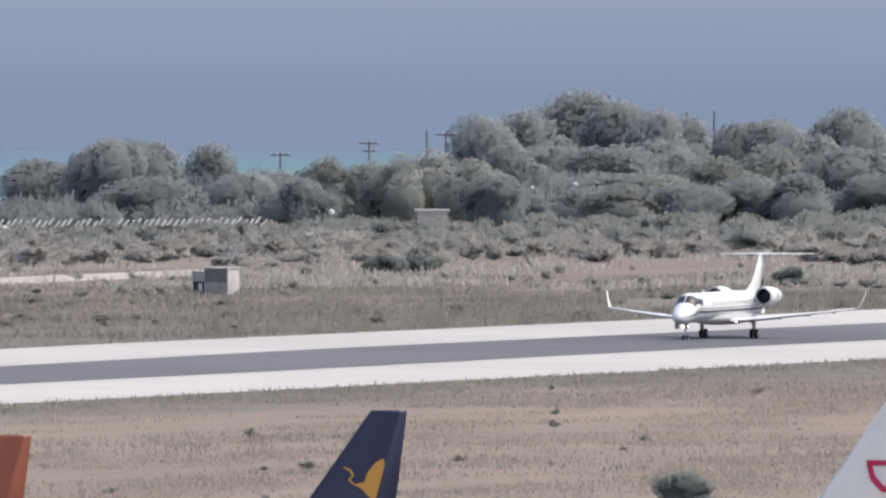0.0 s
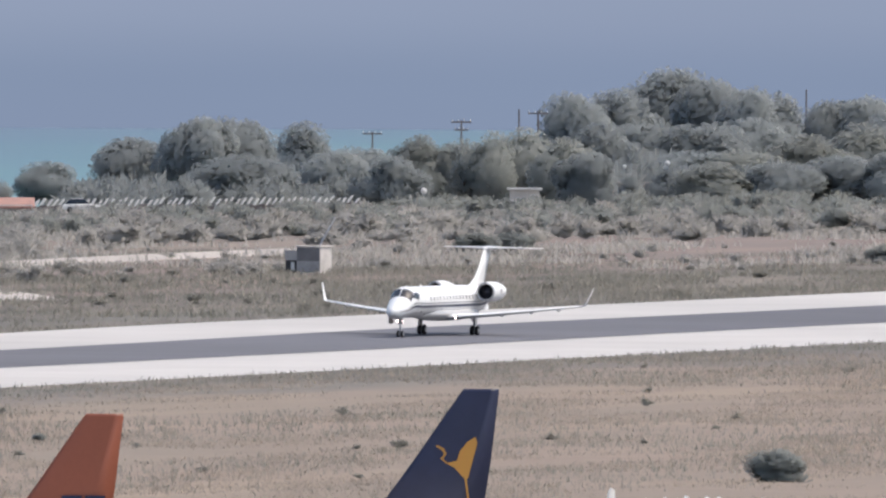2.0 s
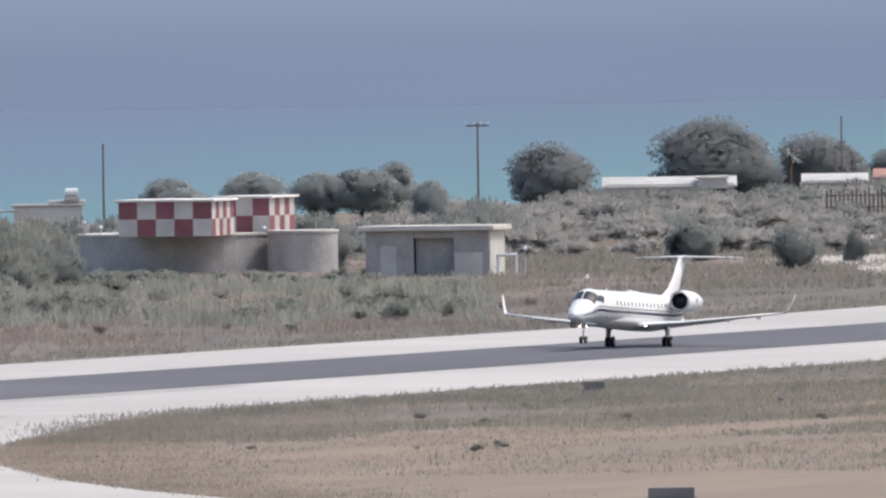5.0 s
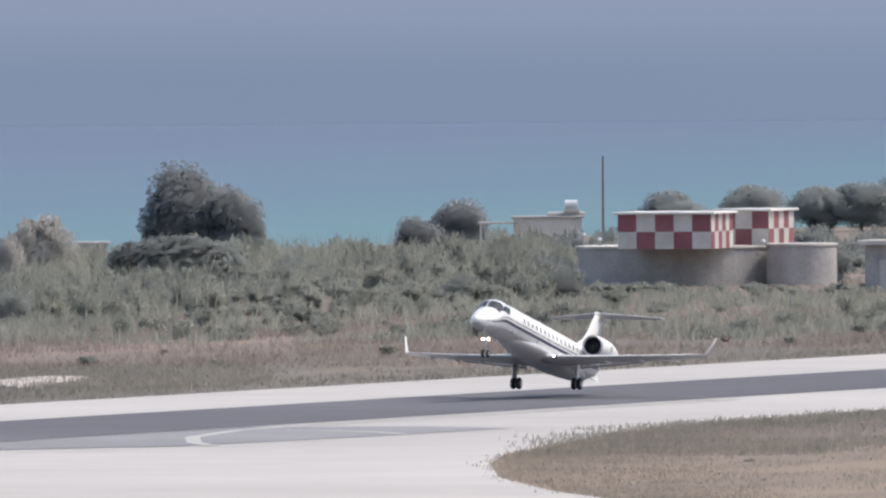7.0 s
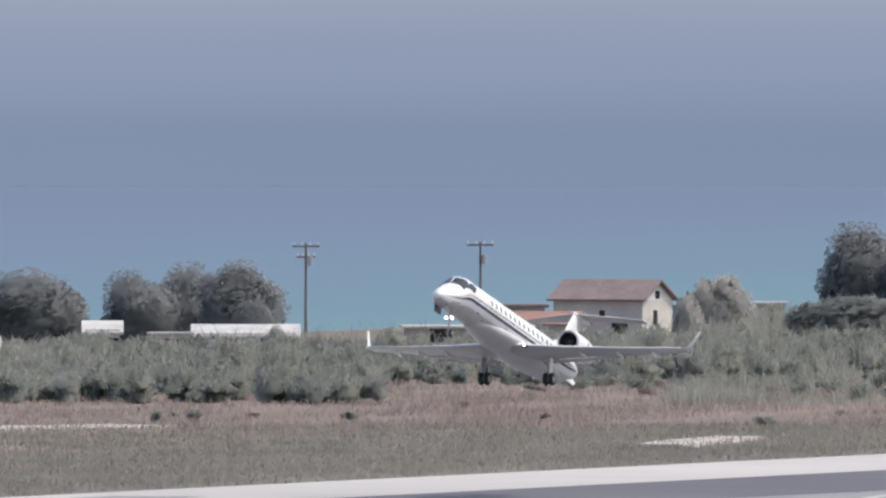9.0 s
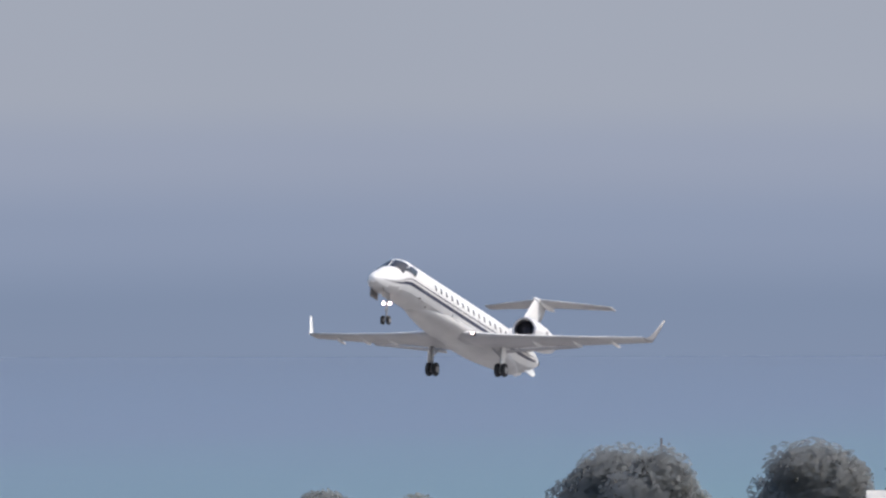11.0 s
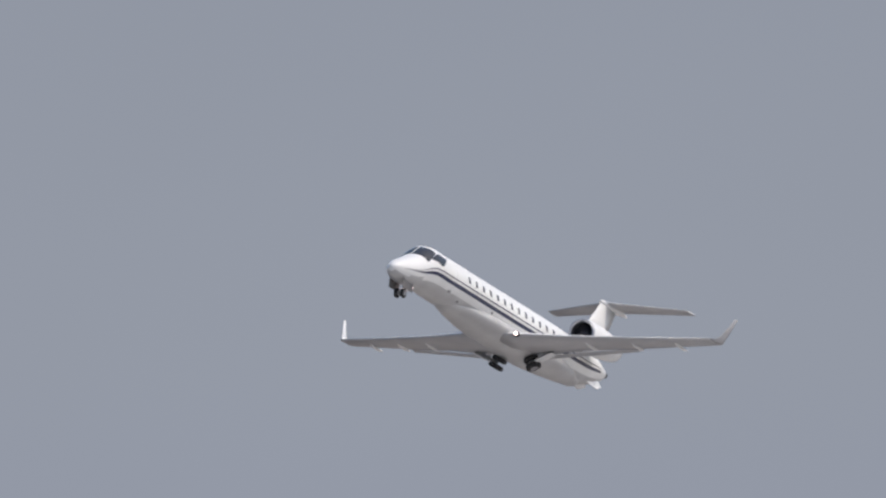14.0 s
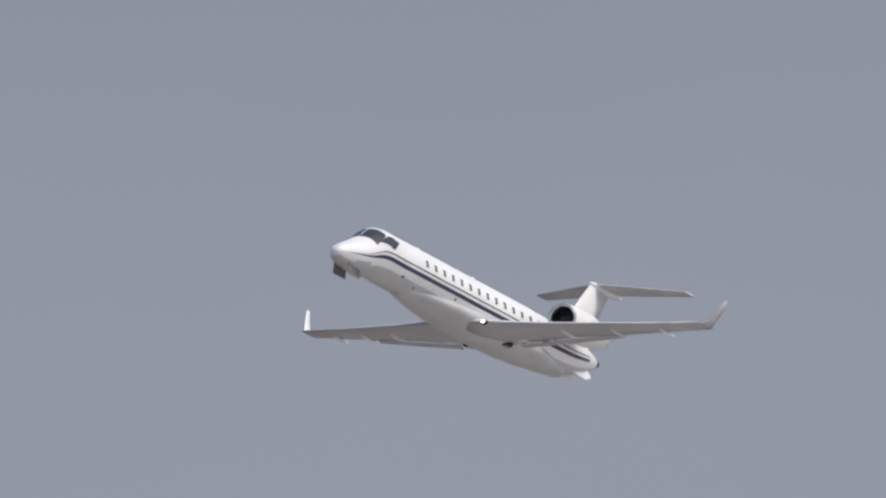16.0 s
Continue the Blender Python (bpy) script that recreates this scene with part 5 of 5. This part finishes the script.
def low_building(az, d, w, l, top, roof_mat, label, turn=0.0, slope=0.0, wall=WALL_PALE, over=0.3):
    b = thing("low_building", label, "building", site(az, d, turn))
    base = b.location.z
    h = top - base - 0.25
    wall_ring(b, w, l, h, wall, [("front", w * 0.3, w * 0.3 + 1.0, 0.9, min(2.0, h - 0.3)), ("front", w * 0.65, w * 0.65 + 1.0, 0.0, min(2.0, h - 0.3))])
    bm = box(-w / 2 - over, w / 2 + over, -l / 2 - over, l / 2 + over, h, h + 0.25, 0.03)
    for v in bm.verts:
        v.co.z += slope * (v.co.y / l)
    part("roof", bm, roof_mat, b, "flat sheet roof")
    return b


low_building(18.805, 2690, 13.4, 7, 0.75, ROOF_WHITE, "long low beach building with a white roof", slope=0.8)
low_building(18.71, 2688, 3.0, 4, 1.25, WALL_WHITE, "small white beach kiosk")
low_building(18.44, 2705, 6.4, 6, 0.75, ROOF_WHITE, "low building with a pale sloping roof", slope=0.7)
low_building(18.28, 2725, 6.6, 6, 0.9, ROOF_TILE, "low house with a faded pink roof", slope=0.8)
low_building(21.18, 2305, 2.7, 3, 2.0, ROOF_WHITE, "small white shed behind the reeds")
low_building(22.65, 2222, 3.0, 4, 1.0, ROOF_WHITE, "shed with a pale sloping roof", slope=0.8)
low_building(22.335, 2226, 8.8, 6, 0.65, ROOF_WHITE, "long low shed with a pale sheet roof", slope=0.8)
low_building(22.50, 2218, 3.4, 4, 0.55, WALL_GREY, "grey flat-roofed outbuilding beside reeds")
low_building(23.20, 2152, 24.0, 9, 0.5, ROOF_WHITE, "long hall with a white corrugated roof", slope=1.1, wall=WALL_GREY)
low_building(23.23, 2062, 11.4, 5, 0.95, ROOF_PINK, "low shed with a faded pink roof", slope=0.5, turn=-20, wall=WALL_PALE)
low_building(23.47, 2085, 9.5, 5, 0.75, WALL_GREY, "grey concrete outbuilding among the sheds", turn=-20, wall=DARK_PAINT)
for a, d, w, top in ((23.318, 2054, 0.42, 2.9), (23.145, 2052, 0.18, 2.3)):
    post = thing("flue", "grey upright flue beside the low shed", "flue", site(a, d), "flues")
    part("shaft", box(-w / 2, w / 2, -w / 2, w / 2, -0.1, top - post.location.z, 0.02), WALL_GREY, post)
    part("cap", box(-w / 2 - 0.05, w / 2 + 0.05, -w / 2 - 0.05, w / 2 + 0.05, top - post.location.z, top - post.location.z + 0.08), DARK_PAINT, post)
low_building(23.80, 2112, 3.0, 4, 1.15, ROOF_WHITE, "small hut with a white awning roof", wall=WALL_GREY)
low_building(17.125, 2805, 3.2, 3, 1.75, ROOF_WHITE, "small shelter with a white roof under the trees")
low_building(16.89, 2905, 4.2, 1.2, 1.4, SOIL, "low pink garden wall", wall=SOIL)
pil = thing("gate_pillar", "tall pale masonry pillar", "pillar", site(23.322, 2104))
part("shaft", box(-0.3, 0.3, -0.3, 0.3, -0.2, 1.85 - pil.location.z, 0.03), WALL_PALE, pil)
part("cap", box(-0.36, 0.36, -0.36, 0.36, 1.85 - pil.location.z, 2.0 - pil.location.z, 0.03), WALL_GREY, pil)
lat = thing("lattice_mast", "short steel lattice mast", "mast", site(23.225, 2120))
lb = lat.location.z
for sx in (-0.45, 0.45):
    for sy in (-0.45, 0.45):
        part("leg", tube((sx, sy, 0), (sx * 0.3, sy * 0.3, 1.7 - lb), 0.05), STEEL, lat)
for k in range(5):
    z0, z1 = (1.7 - lb) * k / 5, (1.7 - lb) * (k + 1) / 5
    s0, s1 = 0.45 * (1 - 0.14 * k), 0.45 * (1 - 0.14 * (k + 1))
    part("brace", tube((-s0, -s0, z0), (s1, -s1, z1), 0.03), STEEL, lat)


# utility poles
def utility_pole(az, d, top, arms, turn=0.0, transformer=False):
    p = thing("utility_pole", "wooden utility pole with crossarms" if arms else "plain dark wooden pole among trees", "pole", site(az, d, turn), "utility poles")
    h = top - p.location.z
    part("pole", tube((0, 0, -0.3), (0, 0, h), 0.13, 0.09), WOOD_POLE, p)
    for k in range(arms):
        z = h - 0.25 - 0.9 * k
        w = 1.15 if k == 0 else 0.8
        part("crossarm", box(-w, w, -0.2, -0.06, z - 0.08, z + 0.08, 0.01), WOOD_POLE, p)
        for x in (-w * 0.9, -w * 0.3, w * 0.3, w * 0.9):
            part("insulator", tube((x, -0.13, z + 0.08), (x, -0.13, z + 0.34), 0.06, 0.04), TANK_SILVER, p)
    if transformer:
        part("transformer", tube((0.35, -0.2, h - 1.9), (0.35, -0.2, h - 1.1), 0.24, n=12), STEEL, p, "grey pole transformer")
    return p


utility_pole(17.461, 3000, 6.07, 1)
utility_pole(17.265, 3000, 7.46, 2)
utility_pole(16.505, 3120, 10.3, 0)
utility_pole(17.138, 2950, 9.1, 0)
utility_pole(17.096, 2950, 8.9, 1)
utility_pole(16.852, 3120, 6.2, 0)
utility_pole(18.424, 2760, 6.6, 0)
utility_pole(19.226, 2500, 8.8, 1)
utility_pole(20.052, 2520, 7.1, 0)
utility_pole(22.202, 2210, 8.2, 2, 10, True)
utility_pole(21.817, 2230, 8.1, 1, 0, True)
utility_pole(23.148, 2200, 6.25, 0)

# rows of tilted pale boards before the trees
first = None
for k in range(52):
    a = 18.20 - 0.0138 * k
    m = site(a, 2790 + 6 * (k % 3)) @ Matrix.Translation((0, 0, 1.75))
    if first is None:
        first = thing("tilted_board", "pale tilted board on a low timber frame", "board", m, "rows of boards")
        bm = box(-0.14, 0.14, -0.6, 0.6, -0.03, 0.03)
        bm.transform(pose(0, 0, 0.4, 40, 0, -35))
        part("board", bm, ROOF_WHITE, first, "weathered white board")
        part("frame", box(-0.35, 0.35, -0.5, 0.5, -1.75, 0.05), WOOD_POLE, first, "dark timber frame")
    else:
        copy_thing(first, m @ pose(0, 0, 0.12 * math.sin(k * 2.3), 0, 0, 6 * math.sin(k * 1.7)))


def car(m):
    c = thing("car", "white parked car beside the dirt track", "car", m)
    body = rings([[(x, y, z) for y, z in ((-0.8, 0.3), (0.8, 0.3), (0.82, zt - 0.1), (0.7, zt), (-0.7, zt), (-0.82, zt - 0.1))] for x, zt in ((-2.05, 0.7), (-1.9, 0.85), (0.9, 0.9), (1.9, 0.75), (2.05, 0.55))])
    part("body", body, WALL_WHITE, c)
    part("cabin", rings([[(x, -0.68, 0.86), (x, 0.68, 0.86), (x, 0.55, zt), (x, -0.55, zt)] for x, zt in ((-1.7, 0.9), (-1.3, 1.42), (0.1, 1.42), (0.85, 0.9))]), GLASS_DARK, c, "dark glazed cabin")
    part("roof", box(-1.3, 0.1, -0.56, 0.56, 1.42, 1.47, 0.01), WALL_WHITE, c)
    for x in (-1.3, 1.3):
        for y in (-0.8, 0.8):
            part("wheel", tube((x, y - 0.1, 0.3), (x, y + 0.1, 0.3), 0.3, n=14), RUBBER, c)
    return c


car(site(18.10, 2750) @ Matrix.Translation((0, 0, 1.5)))
# the car's low stone terrace
tr = thing("terrace", "low dry-stone terrace under the parked car", "wall", site(18.10, 2750))
part("wall", box(-4, 4, -2.5, 2.5, -0.3, 1.5, 0.1), SOIL, tr)

# slatted fence of weathered posts
fence = thing("fence", "weathered fence of upright timber posts", "fence", site(18.376, 2440, 4))
for k in range(19):
    part("post", box(-3.6 + 0.4 * k, -3.42 + 0.4 * k, -0.06, 0.06, 0, 2.5 + 0.25 * math.sin(k * 2.1) - fence.location.z, 0.01), WOOD_POLE, fence)
for z in (0.9, 2.0):
    part("rail", box(-3.6, 3.9, 0.06, 0.12, z - fence.location.z, z + 0.1 - fence.location.z), WOOD_POLE, fence)

# palm by the beach
palm = thing("palm", "shaggy fan palm between beach buildings", "palm", site(18.54, 2680))
ph = 4.2 - palm.location.z
part("trunk", tube((0, 0, -0.2), (0.1, 0, ph - 0.8), 0.25, 0.2), BARK, palm)
rnd = random.Random(9)
for k in range(26):
    a, up = rnd.uniform(0, 6.28), rnd.uniform(-0.5, 1.2)
    tip = Vector((math.cos(a), math.sin(a), up)).normalized() * rnd.uniform(1.3, 1.9)
    side = Vector((-math.sin(a), math.cos(a), 0)) * 0.16
    bm = bmesh.new()
    o = Vector((0.1, 0, ph - 0.8))
    droop = Vector((0, 0, -0.35))
    rows = [[bm.verts.new(o + tip * f - side * w + droop * f * f), bm.verts.new(o + tip * f + Vector((0, 0, 0.05)) + droop * f * f), bm.verts.new(o + tip * f + side * w + droop * f * f)] for f, w in ((0.05, 0.2), (0.4, 1.0), (0.75, 0.9), (1.0, 0.1))]
    for r0, r1 in zip(rows, rows[1:]):
        for j in range(2):
            bm.faces.new((r0[j], r0[j + 1], r1[j + 1], r1[j]))
    part("frond", bm, LEAF_HAZED_OLIVE, palm)

# white marker dome and small pale things under the trees
for a, d, z, r in ((17.347, 2795, 1.55, 0.35), (16.81, 2900, 3.6, 0.3), (16.905, 2900, 3.2, 0.22), (16.815, 2900, 3.1, 0.25)):
    mk = thing("marker_dome", "small white dome on a post", "marker", site(a, d))
    part("post", tube((0, 0, -0.2), (0, 0, z - mk.location.z - r), 0.09), STEEL, mk)
    part("dome", rings([[(rr * math.cos(k * 0.6283), rr * math.sin(k * 0.6283), z - mk.location.z + dz) for k in range(10)] for rr, dz in ((r * 0.6, -r), (r, -r * 0.4), (r * 0.9, r * 0.3), (r * 0.3, r * 0.8))]), WALL_WHITE, mk)

# dark ground boxes beside the runway
for a, d, w, h in ((18.976, 1622, 1.3, 0.75), (18.81, 1342, 2.4, 0.6)):
    g = thing("ground_box", "dark grey squat equipment box on grass", "box", site(a, d), "ground boxes")
    part("case", box(-w / 2, w / 2, -0.4, 0.4, 0.08, h, 0.04), DARK_PAINT, g)
    part("plinth", box(-w / 2 - 0.1, w / 2 + 0.1, -0.5, 0.5, -0.1, 0.08), DARK_PAINT, g)


# ---- parked airliners' tails in the foreground ----
def parked_tail(az, d, top, mat, label, turn, shade=None):
    """The tail end of an airliner parked on the apron, nose to the left; fin leading edge to the left."""
    t = thing("parked_airliner", label, "airplane", site(az, d, turn, 0))
    # the fin's tip rear corner is the origin of x; the heights are true
    secs = [(top - 6.2, -5.9, 5.05, 0.4), (top - 3.0, -3.58, 3.23, 0.4), (top - 0.12, -1.6, 1.58, 0.4), (top, -1.48, 1.44, 0.3)]
    loops = []
    for z, lead, chord, th in secs:
        loops.append([(lead + u * chord, w * chord * th, z) for u, w in FOIL])
    part("tail_fin", rings(loops), mat, t, smooth=True)
    # rear fuselage
    n = 20
    loops = [[(x, r * math.cos(k * 2 * math.pi / n), zc + r * math.sin(k * 2 * math.pi / n)) for k in range(n)]
             for x, zc, r in ((-26, 3.9, 1.95), (-12, 3.9, 1.95), (-8, 4.1, 1.75), (-4, 4.6, 1.2), (-1, 5.1, 0.6), (1.0, 5.3, 0.2))]
    part("fuselage", rings(loops), WHITE_PAINT, t, smooth=True)
    bm = surface([(-6.2, 0, 1.2, 5.6, 0.8), (-0.3, 3.9, 3.4, 5.0, 0.9), (0.3, 3.9, 3.4, 5.0, 0.9), (6.2, 0, 1.2, 5.6, 0.8)])
    bm.transform(Matrix.Translation((-5.2, 0, 0)) @ Matrix.Diagonal((-1, 1, 1, 1)) @ Matrix.Translation((-3.9, 0, 0)))
    bmesh.ops.recalc_face_normals(bm, faces=bm.faces)
    part("tailplane", bm, WHITE_PAINT, t, smooth=True)
    for y in (-2.6, 2.6):
        part("main_wheel", tube((-14, y - 0.5, 0.55), (-14, y + 0.5, 0.55), 0.55, n=14), RUBBER, t)
        part("gear_leg", tube((-14, y, 0.55), (-14, y * 0.7, 2.6), 0.15), GEAR_METAL, t)
    return t


def fin_plate(t, pts, mat, name, label, out=0.02):
    """A painted mark on the side of the fin that faces the camera."""
    bm = rings([[(x, y, z) for x, z in pts] for y in (-0.09 - out, -0.02)])
    return part(name, bm, mat, t, label)


navy = parked_tail(17.178, 1085, 11.9, TAIL_NAVY, "dark blue airliner tail with a golden bird emblem", 0)
fin_plate(navy, [(-0.99, 9.90), (-0.92, 9.64), (-1.06, 9.09), (-1.23, 8.46), (-1.30, 8.15), (-1.53, 8.22), (-1.89, 8.62), (-2.24, 8.79), (-1.77, 8.90), (-1.65, 9.28), (-1.34, 9.68)], GOLD, "emblem", "golden bird-shaped emblem")
for pts in ([(-2.24, 8.79), (-2.46, 8.98), (-2.30, 9.16), (-2.40, 9.34), (-2.66, 9.50), (-2.62, 9.55), (-2.32, 9.42), (-2.20, 9.16), (-2.36, 8.99), (-2.1, 8.72)], [(-1.46, 8.2), (-1.40, 7.8), (-1.32, 7.25), (-1.24, 7.25), (-1.32, 7.8), (-1.36, 8.2)]):
    fin_plate(navy, pts, GOLD, "emblem_line", "thin golden line of the emblem", 0.01)
orange = parked_tail(18.006, 1030, 11.87, ORANGE, "orange airliner tail with two dark blue squares", 0)
for x0 in (-2.42, -1.50):
    fin_plate(orange, [(x0 - 0.02, 8.62), (x0 + 0.78, 8.62), (x0 + 0.6, 7.6), (x0 - 0.25, 7.6)], NAVY_PAINT, "emblem", "dark blue square emblem")
white = parked_tail(16.04, 1060, 12.85, WHITE_PAINT, "white airliner tail with a crimson curved emblem", 0)
fin_plate(white, [(-2.3, 10.43), (-0.45, 10.43), (-0.45, 10.23), (-2.3, 10.21)], MAGENTA, "emblem", "crimson bar emblem")
fin_plate(white, [(-2.1, 10.28), (-1.95, 9.78), (-1.6, 9.38), (-1.05, 9.28), (-1.05, 9.08), (-1.7, 9.13), (-2.15, 9.63), (-2.3, 10.23)], MAGENTA, "emblem", "crimson curved emblem")

# white upright boards standing on the apron
for k, (a, w, top) in enumerate(((16.935, 0.45, 3.3), (16.87, 0.25, 2.75), (16.855, 0.35, 2.8), (16.815, 0.35, 2.85), (16.79, 0.55, 2.8), (16.77, 0.4, 2.95), (16.725, 0.5, 2.9), (16.70, 0.6, 2.9), (16.60, 0.4, 2.85), (16.535, 0.35, 2.8))):
    b = thing("apron_board", "white upright board on the apron", "board", site(a, 1250, 48), "apron boards")
    w *= 1.5
    top += 0.8
    part("board", rings([[(-w / 2, y, 0.3), (w / 2, y, 0.3), (w / 2, y, top - 0.1), (w * 0.2, y, top), (-w * 0.1, y, top - 0.25)] for y in (-0.06, 0.06)]), WALL_WHITE, b)
    part("foot", box(-w / 2 - 0.1, w / 2 + 0.1, -0.4, 0.4, 0, 0.3, 0.03), STEEL, b)


# ---- what moves ----
JET_ROWS = [  # seconds, distance along the runway, height, heading off the runway, pitch, bank
    (0, 1944.9, -0.01, 0.78, -0.35, 0.30),
    (0.5, 1921.5, -0.01, 0.64, -0.16, -0.90),
    (1.5, 1872.5, -0.01, 0.50, -0.04, -0.86),
    (2.5, 1820.9, -0.09, 0.69, 0.20, -0.75),
    (3.5, 1766.8, -0.18, 0.97, 0.12, -0.57),
    (5.8, 1635.6, -0.18, 1.26, 5.58, -0.32),
    (6.5, 1595.0, 0.01, 1.39, 9.03, -0.43),
    (7, 1564.4, 0.54, 1.54, 10.85, -0.47),
    (8, 1503.5, 2.77, 1.73, 12.88, -0.88),
    (9, 1442.1, 6.80, 2.00, 14.18, 0.08),
    (9.8, 1392.6, 11.69, 1.88, 14.08, -0.79),
    (10.2, 1367.5, 14.44, 1.80, 13.93, -0.65),
    (12.3, 1235.9, 25.68, 1.76, 13.80, -0.56),
    (12.5, 1223.2, 27.30, 1.79, 13.91, -0.23),
    (12.9, 1197.8, 30.61, 1.86, 14.08, 0.73),
    (13.1, 1185.0, 32.27, 1.90, 14.32, 1.13),
    (13.5, 1159.6, 35.59, 1.99, 14.56, 1.34),
    (14, 1127.7, 39.73, 1.97, 14.37, -0.06),
    (14.5, 1095.8, 43.85, 1.94, 14.10, -0.15),
    (15, 1063.8, 47.97, 1.87, 13.55, 0.93),
    (15.2, 1051.0, 49.62, 1.86, 13.33, 1.16),
    (15.5, 1031.8, 52.08, 1.85, 12.93, 1.26),
    (16, 999.8, 56.20, 1.90, 13.00, 0.48),
]


def motions():
    # the whole jet: take-off run, rotation and climb
    walk(jet, [(t, Matrix.Translation((RUNWAY_X, u, z)) @ pose(0, 0, 0, 0, 0, -90 + crab) @ pose(0, 0, 0, bank, 0, 0) @ pose(0, 0, 0, 0, -pitch, 0))
               for t, u, z, crab, pitch, bank in JET_ROWS])
    # the landing gear folds away after lift-off
    walk(nose_gear, [(t, pose(12.3, 0, 1.6 + squat, 0, -swing, 0)) for t, swing, squat in ((0, 0, 0.18), (5.4, 0, 0.18), (6.2, 0, 0), (11.6, 0, 0), (12.5, 40, 0), (13.5, 58, 0), (14.5, 80, 0), (15.0, 100, 0), (16, 100, 0))])
    for gear, side in ((port_gear, 1), (starboard_gear, -1)):
        walk(gear, [(t, pose(0.2, 2.05 * side, 1.62 + squat, -side * swing, 0, 0)) for t, swing, squat in ((0, 0, 0.18), (6, 0, 0.18), (7.5, 0, 0), (11.6, 0, 0), (12.5, 33, 0), (13.5, 56, 0), (14.5, 76, 0.04), (15.2, 88, 0.13), (16, 88, 0.13))])


motions()
